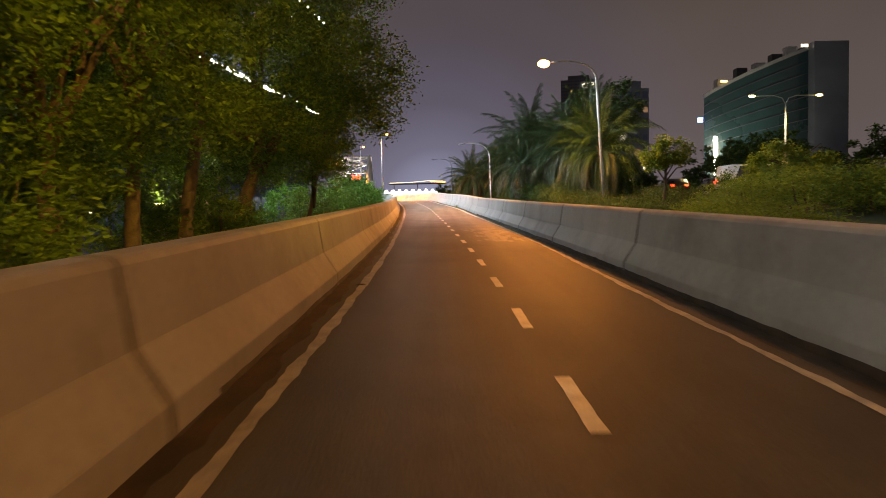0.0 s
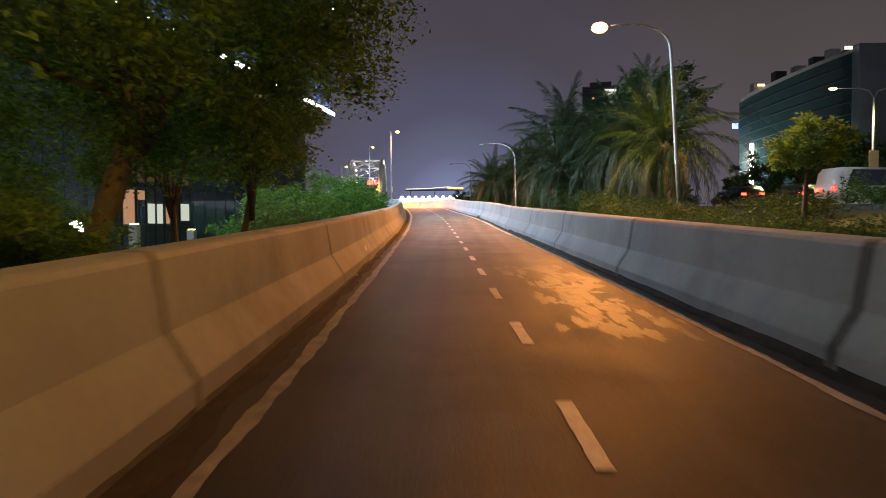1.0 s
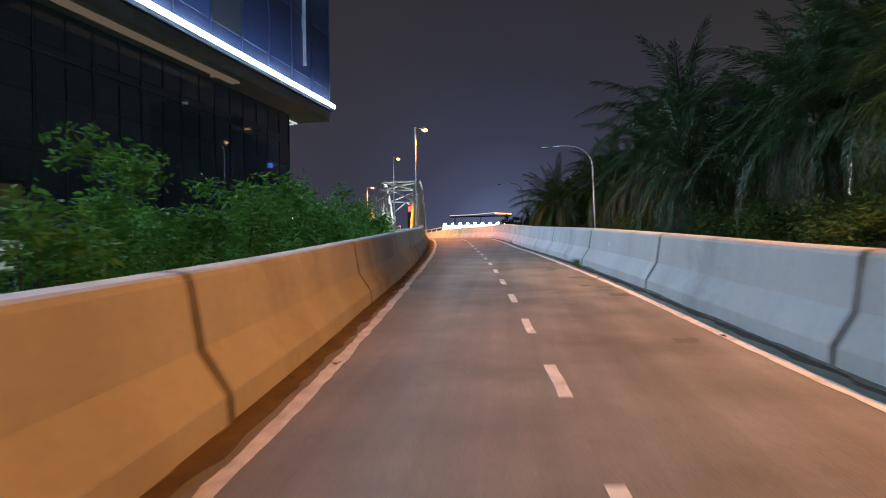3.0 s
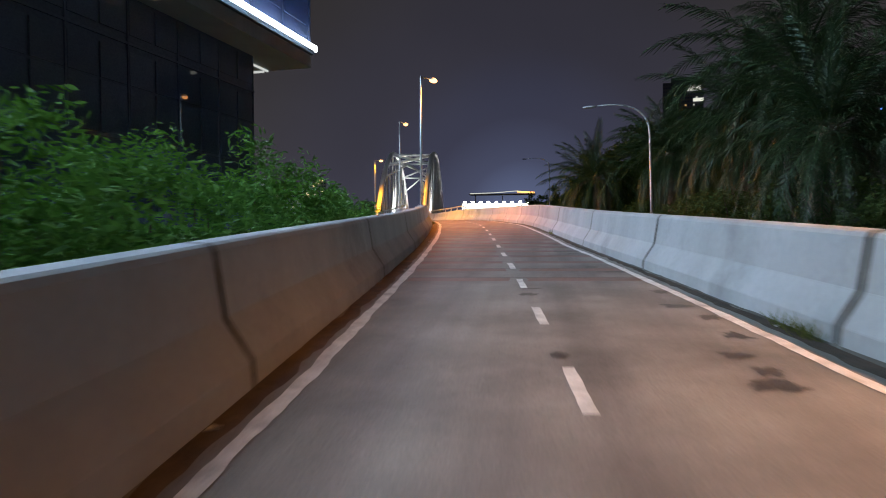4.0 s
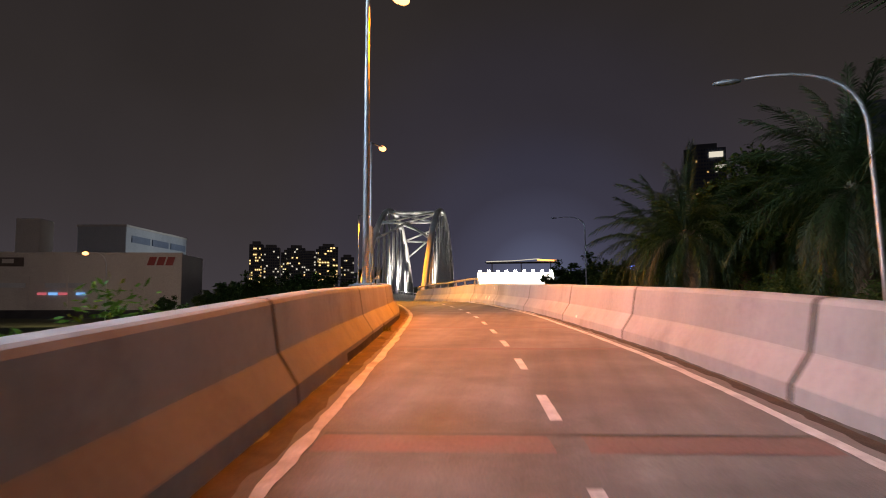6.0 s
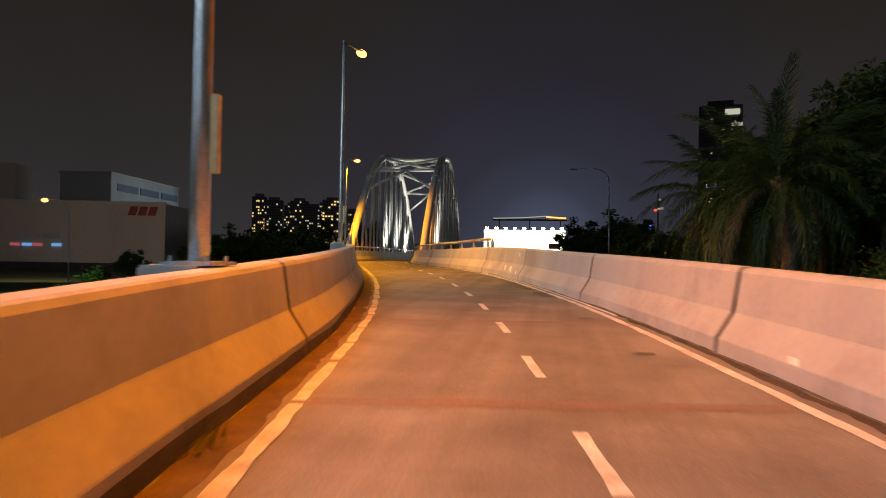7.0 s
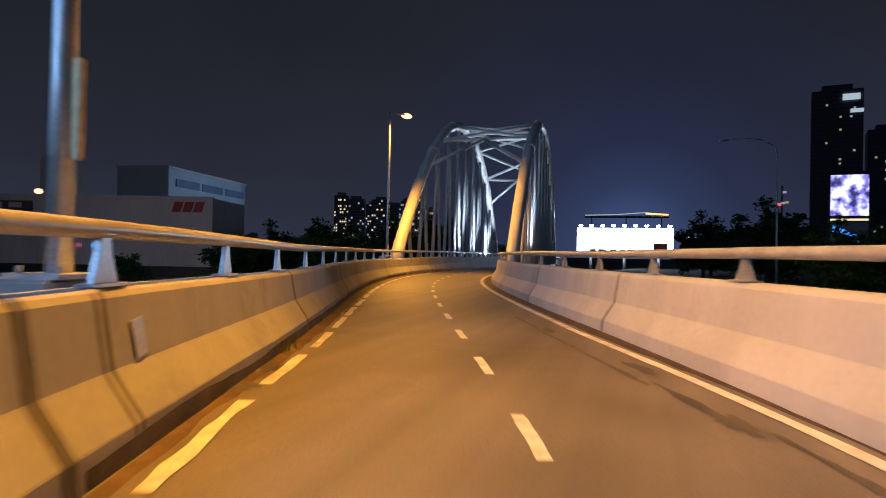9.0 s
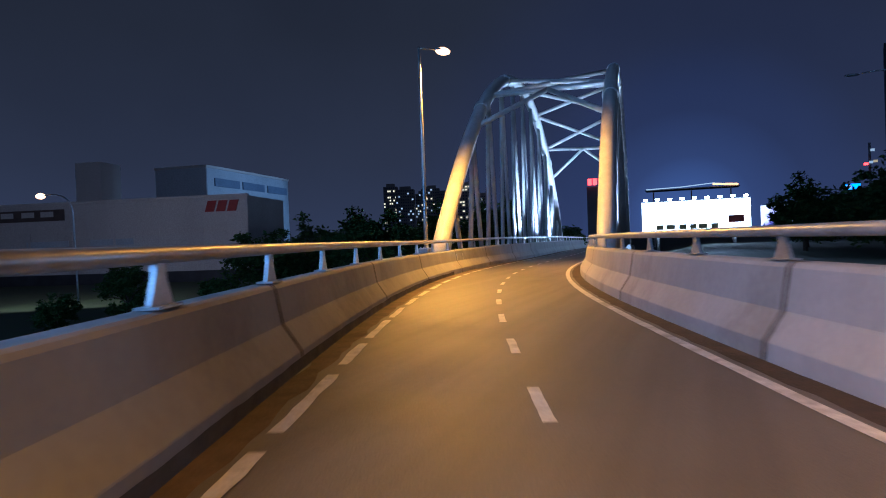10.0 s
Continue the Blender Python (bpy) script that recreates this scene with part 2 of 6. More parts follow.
def leafy(name, a, b, through_light=0.25, rough=0.8, spec=0.25):
    """Leaves: colour varied leaf by leaf, some light passing through."""
    m, n, l, p = nodes_of(name)
    ramp, geo = n.new("ShaderNodeValToRGB"), n.new("ShaderNodeNewGeometry")
    ramp.color_ramp.elements[0].color, ramp.color_ramp.elements[1].color = (*a, 1), (*b, 1)
    l.new(geo.outputs["Random Per Island"], ramp.inputs[0])
    l.new(ramp.outputs[0], p.inputs["Base Color"])
    p.inputs["Roughness"].default_value, p.inputs["Specular IOR Level"].default_value = rough, spec
    tr, add, out = n.new("ShaderNodeBsdfTranslucent"), n.new("ShaderNodeMixShader"), n["Material Output"]
    l.new(ramp.outputs[0], tr.inputs["Color"])
    add.inputs[0].default_value = through_light
    l.new(p.outputs[0], add.inputs[1])
    l.new(tr.outputs[0], add.inputs[2])
    l.new(add.outputs[0], out.inputs["Surface"])
    return m


M_ROAD = surface("worn_road", (0.169, 0.157, 0.139), (0.274, 0.258, 0.233), 0.66, 0, 1.1, 55, 0.35, 0.3, False, 0, 0.22)


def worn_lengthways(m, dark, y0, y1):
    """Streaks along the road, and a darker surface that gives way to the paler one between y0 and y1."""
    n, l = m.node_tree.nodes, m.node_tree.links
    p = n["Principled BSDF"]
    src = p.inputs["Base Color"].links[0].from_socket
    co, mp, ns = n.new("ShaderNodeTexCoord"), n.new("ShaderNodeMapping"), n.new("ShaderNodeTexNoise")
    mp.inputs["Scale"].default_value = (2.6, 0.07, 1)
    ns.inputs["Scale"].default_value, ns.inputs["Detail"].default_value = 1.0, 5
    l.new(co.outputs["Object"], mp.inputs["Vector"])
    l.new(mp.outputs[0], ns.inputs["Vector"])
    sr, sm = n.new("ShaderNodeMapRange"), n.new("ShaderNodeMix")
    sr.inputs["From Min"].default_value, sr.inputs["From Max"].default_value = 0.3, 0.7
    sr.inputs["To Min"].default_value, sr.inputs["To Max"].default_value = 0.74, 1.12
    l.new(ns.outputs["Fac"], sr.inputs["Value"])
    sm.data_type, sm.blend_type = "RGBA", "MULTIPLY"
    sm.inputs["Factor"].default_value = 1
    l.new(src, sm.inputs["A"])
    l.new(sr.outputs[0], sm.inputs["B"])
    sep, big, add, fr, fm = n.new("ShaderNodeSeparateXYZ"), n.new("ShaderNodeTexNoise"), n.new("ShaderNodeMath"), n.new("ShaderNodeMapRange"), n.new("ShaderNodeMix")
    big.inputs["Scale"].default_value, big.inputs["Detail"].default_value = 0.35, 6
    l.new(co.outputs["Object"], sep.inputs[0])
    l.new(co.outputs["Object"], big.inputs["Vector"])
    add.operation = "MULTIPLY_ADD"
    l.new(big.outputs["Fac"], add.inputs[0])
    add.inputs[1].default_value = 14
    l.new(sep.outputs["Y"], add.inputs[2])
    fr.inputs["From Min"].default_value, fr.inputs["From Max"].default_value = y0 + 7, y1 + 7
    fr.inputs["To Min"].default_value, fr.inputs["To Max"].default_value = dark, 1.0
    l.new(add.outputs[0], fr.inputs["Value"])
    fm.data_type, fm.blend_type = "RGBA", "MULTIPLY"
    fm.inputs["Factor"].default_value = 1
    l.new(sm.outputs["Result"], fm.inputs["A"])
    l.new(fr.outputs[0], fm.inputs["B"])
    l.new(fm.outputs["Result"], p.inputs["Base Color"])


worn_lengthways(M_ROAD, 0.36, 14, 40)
M_POLISH = surface("polished_asphalt", (0.055, 0.053, 0.05), (0.115, 0.11, 0.102), 0.56, 0, 7.0, 30, 0.5, 0.6, False, 0, 0.5)
M_DECK = surface("deck_asphalt", (0.123, 0.111, 0.0984), (0.18, 0.164, 0.148), 0.6, 0, 0.6, 60, 0.3, 0.3)
worn_lengthways(M_DECK, 1.0, 16, 36)
M_FAINT = surface("worn_red_paint", (0.172, 0.132, 0.116), (0.22, 0.156, 0.136), 0.7, 0, 1.6, 35, 0.25, 0.35)
M_FOOT = surface("barrier_foot_grime_shade", (0.07, 0.06, 0.046), (0.16, 0.14, 0.115), 0.9, 0, 2.5, 30, 0.3, 0.4)
M_PATCH = surface("tar_patch", (0.04, 0.0352, 0.032), (0.096, 0.084, 0.072), 0.6, 0, 2, 40, 0.3)
M_DIRT = surface("gutter_dirt", (0.0292, 0.0185, 0.0107), (0.0832, 0.0536, 0.0341), 0.9, 0, 3.5, 30, 0.5, 0.4)
M_SOIL = surface("gutter_soil", (0.085, 0.052, 0.026), (0.165, 0.108, 0.058), 0.9, 0, 3.5, 30, 0.5, 0.45)
M_LINE = surface("road_paint", (0.52, 0.5, 0.46), (0.78, 0.76, 0.72), 0.6, 0, 5, 45, 0.2, 0.45)
M_OLDLINE = surface("worn_road_paint", (0.3, 0.27, 0.24), (0.52, 0.48, 0.43), 0.7, 0, 5, 45, 0.2, 0.4)
M_RED = surface("red_road_paint", (0.185, 0.128, 0.108), (0.235, 0.125, 0.105), 0.7, 0, 1.6, 35, 0.25, 0.35)
M_SEAL = surface("joint_rubber", (0.02, 0.018, 0.016), (0.045, 0.04, 0.035), 0.6, 0, 4, 40, 0.3)
M_CONC = surface("cast_concrete", (0.324, 0.317, 0.306), (0.418, 0.41, 0.403), 0.75, 0, 1.1, 14, 0.05, 0.3, True, 0, 0.4, 0.07, 0.14)
M_JOINT = surface("joint_grime", (0.122, 0.112, 0.0972), (0.238, 0.223, 0.202), 0.9, 0, 5, 40, 0.2, 0.3)
M_JOINTPALE = surface("faint_joint_grime", (0.255, 0.245, 0.23), (0.345, 0.335, 0.315), 0.9, 0, 5, 40, 0.2, 0.3)
M_CORE = surface("joint_concrete", (0.10, 0.09, 0.08), (0.16, 0.15, 0.13), 0.9, 0, 3, 30, 0.2)
M_GALV = surface("galvanised_steel", (0.42, 0.44, 0.46), (0.58, 0.60, 0.62), 0.42, 0.7, 6, 60, 0.05, 0.15)
M_RAIL = surface("painted_rail", (0.36, 0.35, 0.34), (0.5, 0.49, 0.47), 0.4, 0.3, 5, 50, 0.05, 0.25)
M_ARCH = surface("white_bridge_paint", (0.416, 0.424, 0.432), (0.528, 0.536, 0.544), 0.42, 0.0, 1.5, 30, 0.06, 0.2)
M_GLASS = surface("dark_facade_glass", (0.06, 0.083, 0.16), (0.085, 0.115, 0.2), 0.12, 0.0, 0.3, 8, 0.0, 0, False, 0, 0.6, 0.1)
for lk in list(M_GLASS.node_tree.links):
    if lk.to_socket.name == "Roughness":
        M_GLASS.node_tree.links.remove(lk)
M_GLASS.node_tree.nodes["Principled BSDF"].inputs["Roughness"].default_value = 0.02
M_OFFICE = surface("blue_black_spandrel", (0.035, 0.055, 0.12), (0.055, 0.08, 0.15), 0.4, 0.0, 0.4, 10, 0.0, 0, False, 0, 0.35, 0.12)
M_FRAME = surface("dark_cladding", (0.025, 0.028, 0.035), (0.045, 0.05, 0.06), 0.45, 0.2, 0.6, 30, 0.03)
M_SOFFIT = surface("pale_soffit", (0.2, 0.21, 0.24), (0.28, 0.29, 0.33), 0.5, 0, 1, 20, 0.03)
M_TEAL = surface("teal_glass", (0.012, 0.045, 0.05), (0.02, 0.065, 0.075), 0.3, 0, 0.08, 4, 0, 0, False, 0, 0.6, 0.2)
M_PALE = surface("pale_render", (0.375, 0.375, 0.383), (0.465, 0.465, 0.473), 0.8, 0, 0.12, 6, 0.03, 0.2, True)
M_BLUE = surface("blue_grey_sheeting", (0.315, 0.375, 0.45), (0.39, 0.45, 0.525), 0.6, 0, 0.2, 5, 0.03, 0.2, True)
M_LOUVRE = surface("blue_louvre", (0.10, 0.15, 0.24), (0.14, 0.20, 0.30), 0.6, 0, 0.4, 5, 0.03)
M_TOWER = surface("tower_cladding", (0.085, 0.1, 0.13), (0.14, 0.155, 0.2), 0.5, 0, 0.1, 4, 0)
M_SIGNRED = surface("red_sign", (0.2, 0.02, 0.025), (0.27, 0.03, 0.03), 0.5, 0, 1, 10, 0)
M_DARKSIGN = surface("dark_sign", (0.05, 0.04, 0.04), (0.08, 0.065, 0.06), 0.6, 0, 1, 10, 0)
M_BARK = surface("bark", (0.05, 0.035, 0.022), (0.11, 0.085, 0.06), 0.95, 0, 4, 25, 0.6)
M_PBARK = surface("palm_bark", (0.09, 0.07, 0.05), (0.19, 0.155, 0.11), 0.95, 0, 3, 18, 0.7)
M_GRASS = surface("grass_ground", (0.007, 0.020, 0.004), (0.018, 0.042, 0.008), 0.95, 0, 0.3, 9, 0.6, 0.3)
M_HWAY = surface("highway_asphalt", (0.06, 0.058, 0.055), (0.10, 0.096, 0.09), 0.8, 0, 0.5, 30, 0.2)
M_LEAF = leafy("broad_leaf", (0.042, 0.1, 0.022), (0.115, 0.205, 0.045), 0.4)
M_DARKLEAF = leafy("dark_leaf", (0.0238, 0.051, 0.0136), (0.068, 0.119, 0.0306))
M_BUSH = leafy("bush_leaf", (0.0405, 0.135, 0.0198), (0.117, 0.279, 0.0495))
M_PALM = leafy("palm_leaf", (0.017, 0.042, 0.016), (0.043, 0.084, 0.031), 0.2, 0.42, 0.35)
M_DEADPALM = leafy("dead_palm_leaf", (0.045, 0.048, 0.032), (0.11, 0.11, 0.075), 0.15)
# brighter, yellower leaf: the street lamp's tint is put into the colour
M_YELLEAF = leafy("lamp_yellowed_leaf", (0.085, 0.15, 0.03), (0.17, 0.26, 0.05), 0.35)
M_WEED = leafy("weed_leaf", (0.10, 0.13, 0.03), (0.2, 0.2, 0.06))
M_SODIUM = glowing("sodium_glow", (1.0, 0.45, 0.18), 3.0)
M_WHITE = glowing("white_glow", (0.86, 0.93, 1.0), 16)
M_STRIP = glowing("strip_glow", (0.72, 0.84, 1.0), 14)
M_COOLLAMP = glowing("greenish_white_glow", (0.95, 1.0, 0.5), 2.2)
M_WARMWIN = glowing("warm_window", (1.0, 0.72, 0.58), 0.1)
M_FARWIN = glowing("far_white_window", (0.85, 0.95, 1.0), 0.3)
M_FARAMBER = glowing("far_amber_window", (1.0, 0.7, 0.35), 0.32)
uneven(M_WARMWIN, 0.004, 0.075)
M_DIMWIN = glowing("dim_blue_window", (0.5, 0.7, 1.0), 0.012)
M_WARMGLOW = glowing("dim_warm_glow", (1.0, 0.8, 0.65), 0.05)
M_LOBBY = glowing("lobby_wall_light", (1.0, 0.6, 0.42), 0.1)
M_LOBBYDIM = glowing("lobby_ceiling_light", (1.0, 0.66, 0.45), 0.012)
M_LOBBYWIN = glowing("lobby_window_light", (0.72, 0.95, 1.0), 0.17)
M_SOFFSTRIP = glowing("soffit_strip_glow", (0.75, 0.86, 1.0), 0.35)
M_PALEWIN = glowing("pale_window", (0.85, 0.95, 1.0), 0.45)
M_YELWIN = glowing("yellow_window", (1.0, 0.78, 0.42), 0.9)
M_BILL = glowing("lit_billboard_face", (0.86, 0.93, 1.0), 4.2)
M_FLOOD = glowing("floodlight_glow", (0.9, 0.95, 1.0), 16)
M_ORANGE = glowing("orange_strip_glow", (1.0, 0.42, 0.12), 2.2)
M_REDLIGHT = glowing("red_light", (1.0, 0.04, 0.03), 4)
M_BLUELIGHT = glowing("blue_light", (0.05, 0.18, 1.0), 3)
M_SKYLIGHT = glowing("sky_blue_light", (0.12, 0.4, 1.0), 0.7)
M_PINKLIGHT = glowing("pink_light", (1.0, 0.25, 0.4), 0.25)
M_SCREEN = glowing("screen_white", (0.80, 0.76, 1.0), 1.5)
M_SCREENBLUE = glowing("screen_blue", (0.08, 0.3, 1.0), 2.0)


def picture(m, scale):
    """A moving-picture screen: soft pale and violet shapes."""
    n, l = m.node_tree.nodes, m.node_tree.links
    co, ns, ra = n.new("ShaderNodeTexCoord"), n.new("ShaderNodeTexNoise"), n.new("ShaderNodeValToRGB")
    ns.inputs["Scale"].default_value, ns.inputs["Detail"].default_value = scale, 4
    l.new(co.outputs["Object"], ns.inputs["Vector"])
    l.new(ns.outputs["Fac"], ra.inputs[0])
    els = ra.color_ramp.elements
    els[0].position, els[0].color = 0.38, (0.03, 0.03, 0.10, 1)
    els[1].position, els[1].color = 0.6, (0.85, 0.82, 1.0, 1)
    e = els.new(0.47)
    e.color = (0.22, 0.18, 0.55, 1)
    l.new(ra.outputs[0], n["Principled BSDF"].inputs["Emission Color"])


picture(M_SCREEN, 0.22)
M_DARKCAR = surface("dark_car_paint", (0.03, 0.03, 0.035), (0.045, 0.045, 0.05), 0.3, 0.3, 1, 20, 0)
M_WHITECAR = surface("white_car_paint", (0.62, 0.62, 0.62), (0.7, 0.7, 0.7), 0.3, 0, 1, 20, 0)
M_TYRE = surface("tyre_rubber", (0.015, 0.015, 0.015), (0.03, 0.03, 0.03), 0.9, 0, 5, 60, 0.2)
M_BANNER = surface("yellow_banner", (0.55, 0.45, 0.25), (0.65, 0.55, 0.32), 0.7, 0, 1, 15, 0.02)
M_BANNERRED = surface("red_banner", (0.38, 0.06, 0.06), (0.48, 0.09, 0.08), 0.7, 0, 1, 15, 0.02)

# ---- building blocks ----


def link(name, bm, material, parent=None, label="", smooth=False):
    me = bpy.data.meshes.new(name)
    bm.normal_update()
    bm.to_mesh(me)
    bm.free()
    me.materials.append(material)
    if smooth:
        me.polygons.foreach_set("use_smooth", [True] * len(me.polygons))
    ob = new(name, me)
    if parent:
        ob.parent = parent
    if label:
        ob["label"] = label
    return ob


def share(name, me, parent, m=None):
    ob = new(name, me)
    ob.parent = parent
    if m is not None:
        ob.matrix_basis = m
    return ob


def thing(name, label, category, group="", kind="", at=None):
    ob = new(name)
    ob.empty_display_size = 0.2
    if at is not None:
        ob.matrix_basis = at
    return tagged(ob, label, category, group, kind)


def box(bm, sx, sy, sz, m=None, bevel=0.0):
    """A box of that size, its base in the middle of m's floor."""
    r = bmesh.ops.create_cube(bm, size=1)
    t = (m or Matrix()) @ Matrix.Translation((0, 0, sz / 2)) @ Matrix.Diagonal((sx, sy, sz, 1))
    bmesh.ops.transform(bm, matrix=t, verts=r["verts"])
    if bevel:
        edges = {e for v in r["verts"] for e in v.link_edges}
        bmesh.ops.bevel(bm, geom=list(edges), offset=bevel, segments=2, affect="EDGES")
    return bm


def tube(bm, pts, radii, seg=10, cap=True):
    """A round tube through the points."""
    pts = [Vector(p) for p in pts]
    if not hasattr(radii, "__len__"):
        radii = [radii] * len(pts)
    rings, up = [], None
    for i, p in enumerate(pts):
        d = (pts[min(i + 1, len(pts) - 1)] - pts[max(i - 1, 0)]).normalized()
        if up is None:
            up = Vector((1, 0, 0)) if abs(d.x) < 0.8 else Vector((0, 1, 0))
        a = (up - d * up.dot(d)).normalized()
        up = a
        b = d.cross(a)
        rings.append([bm.verts.new(p + (a * math.cos(2 * math.pi * k / seg) + b * math.sin(2 * math.pi * k / seg)) * radii[i]) for k in range(seg)])
    for r0, r1 in zip(rings, rings[1:]):
        for k in range(seg):
            bm.faces.new((r0[k], r0[(k + 1) % seg], r1[(k + 1) % seg], r1[k]))
    if cap:
        bm.faces.new(rings[0][::-1])
        bm.faces.new(rings[-1])
    return bm


def sweep(bm, profile, s0, s1, step, closed=True, base=None):
    """Carries a profile of (lat, up) along the road from s0 to s1."""
    n = max(1, math.ceil((s1 - s0) / step - 1e-6))
    rings = []
    for i in range(n + 1):
        s = s0 + (s1 - s0) * i / n
        rings.append([bm.verts.new(along(s, a, b) if base is None else base @ along(s, a, b)) for a, b in profile])
    k = len(profile)
    for r0, r1 in zip(rings, rings[1:]):
        for j in range(k if closed else k - 1):
            bm.faces.new((r0[j], r0[(j + 1) % k], r1[(j + 1) % k], r1[j]))
    if closed:
        bm.faces.new(rings[0])
        bm.faces.new(rings[-1][::-1])
    bmesh.ops.recalc_face_normals(bm, faces=bm.faces[:])
    return bm


def quads(name, verts, material, parent=None, label=""):
    """A mesh of loose quads, four vertices each."""
    me = bpy.data.meshes.new(name)
    n = len(verts) // 4
    me.from_pydata([tuple(v) for v in verts], [], [(4 * i, 4 * i + 1, 4 * i + 2, 4 * i + 3) for i in range(n)])
    me.materials.append(material)
    ob = new(name, me)
    if parent:
        ob.parent = parent
    if label:
        ob["label"] = label
    return ob

# ---- ground, highway, road ----


def ground_z(x, y):
    """Low on the building's side, an embankment that climbs with the road on the highway's side."""
    yc = min(max(y, -40), 230)
    r = road_z(yc)
    cx = float(np.interp(yc, LY, LX))
    d = x - cx
    right = min(max((d - 3.0) / 14.0, 0), 1)
    right = right * right * (3 - 2 * right)
    left = min(max((-d - 2.7) / 3.0, 0), 1)
    near = r - 0.75
    high = 1.45 + 0.5 * r
    far = min(max((y - 95) / 90, 0), 1)
    low = -0.5 + 1.8 * far
    z = near + (high - near) * right if d > 0 else near + (low - near) * left
    if y > 104:
        k = min((y - 104) / 10, 1)
        z += (0.8 - z) * k * (1 - 0.75 * right)
    out = max(abs(x), abs(y - 80)) - 260
    return z if out < 0 else z + (1.0 - z) * min(out / 200, 1)


def build_ground():
    xs = [-3200, -1500, -700, -400, -260, -180, -120, -80, -55, -40, -30] + list(np.arange(-24, 32, 2.0)) + [36, 42, 50, 60, 80, 120, 180, 260, 400, 700, 1500, 3200]
    ys = [-3200, -1200, -500, -250, -120, -70] + list(np.arange(-40, 200, 4.0)) + [205, 215, 230, 260, 300, 400, 600, 900, 1500, 3200]
    bm = bmesh.new()
    g = [[bm.verts.new((x, y, ground_z(x, y) + 0.12 * noise.noise((x * 0.2, y * 0.2, 0)) * (abs(x) < 200))) for x in xs] for y in ys]
    for a, b in zip(g, g[1:]):
        for i in range(len(xs) - 1):
            bm.faces.new((a[i], a[i + 1], b[i + 1], b[i]))
    tagged(link("ground", bm, M_GRASS, None, "", True), "dark grass and earth beside the raised lane", "ground", "", "structure")


build_ground()

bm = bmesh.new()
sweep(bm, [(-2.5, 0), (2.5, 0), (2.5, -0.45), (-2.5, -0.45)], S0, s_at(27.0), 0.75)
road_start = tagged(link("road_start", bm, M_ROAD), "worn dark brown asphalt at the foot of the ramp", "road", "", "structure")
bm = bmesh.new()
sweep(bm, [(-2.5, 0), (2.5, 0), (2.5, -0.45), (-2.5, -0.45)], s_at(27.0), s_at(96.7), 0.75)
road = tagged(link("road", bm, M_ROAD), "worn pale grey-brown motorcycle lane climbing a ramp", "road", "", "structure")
bm = bmesh.new()
sweep(bm, [(-2.5, 0), (2.5, 0), (2.5, -0.6), (-2.5, -0.6)], s_at(96.82), S1, 0.75)
deck = tagged(link("road_deck", bm, M_DECK), "smoother asphalt deck on the bridge approach", "road", "", "structure")
bm = bmesh.new()
sweep(bm, [(-2.5, -0.025), (2.5, -0.025), (2.5, -0.3), (-2.5, -0.3)], s_at(96.69), s_at(96.83), 0.5)
link("expansion_joint", bm, M_SEAL, deck, "black rubber joint across the road")


def strip(name, lat0, lat1, s0, s1, material, parent, up=0.004, ragged=0.0, step=0.35):
    """A thin band of paint or dirt with uneven edges."""
    bm = bmesh.new()
    n = max(2, math.ceil((s1 - s0) / step))
    prev = None
    for i in range(n + 1):
        s = s0 + (s1 - s0) * i / n
        e0 = ragged * (noise.noise((s * 1.9, lat0 * 7, 1)) + 0.5 * noise.noise((s * 7.3, lat0 * 7, 2)))
        e1 = ragged * (noise.noise((s * 1.7, lat1 * 9, 4)) + 0.5 * noise.noise((s * 6.1, lat1 * 9, 5)))
        cur = bm.verts.new(along(s, lat0 + e0, up)), bm.verts.new(along(s, lat1 + e1, up))
        if prev:
            bm.faces.new((prev[0], prev[1], cur[1], cur[0]))
        prev = cur
    return link(name, bm, material, parent)


strip("gutter_dirt", -2.205, -1.93, S0, s_at(34), M_DIRT, road, 0.003, 0.08, 0.15)
strip("gutter_soil", -2.205, -1.9, s_at(33.98), s_at(96.6), M_SOIL, road, 0.003, 0.08, 0.15)
strip("gutter_dirt", 1.99, 2.205, S0, s_at(96.6), M_DIRT, road, 0.003, 0.08, 0.15)
strip("gutter_soil", -2.205, -1.9, s_at(96.9), S1, M_SOIL, deck, 0.003, 0.07)
strip("gutter_dirt", 1.98, 2.205, s_at(96.9), S1, M_DIRT, deck, 0.003, 0.05)
strip("edge_line", -1.825, -1.725, S0, s_at(33), M_OLDLINE, road, 0.007, 0.035, 0.09)
strip("edge_line", -1.835, -1.725, s_at(33.02), s_at(79), M_LINE, road, 0.007, 0.03, 0.09)
strip("edge_line", 1.78, 1.86, S0, s_at(33), M_OLDLINE, road, 0.007, 0.03, 0.09)
strip("edge_line", 1.76, 1.87, s_at(33.02), s_at(96.6), M_LINE, road, 0.007, 0.02, 0.09)
strip("edge_line", 1.78, 1.90, s_at(96.9), S1, M_LINE, deck, 0.007, 0.012)
strip("kerb_line", 1.935, 2.005, s_at(84.5), s_at(96.6), M_LINE, road, 0.007, 0.02)
s = s_at(79.1)
while s < s_at(95.6):
    a = random.uniform(0.5, 1.6)
    strip("edge_line", -1.84, -1.735, s, s + a, M_LINE, road, 0.007, 0.028, 0.08)
    s += a + random.uniform(0.04, 0.16)
s = s_at(97.0)
while s < S1 - 3:
    a = random.uniform(1.3, 1.9)
    strip("edge_line", -1.83, -1.725, s, s + a, M_LINE, deck, 0.007, 0.03, 0.2)
    s += a + random.uniform(0.25, 0.6)

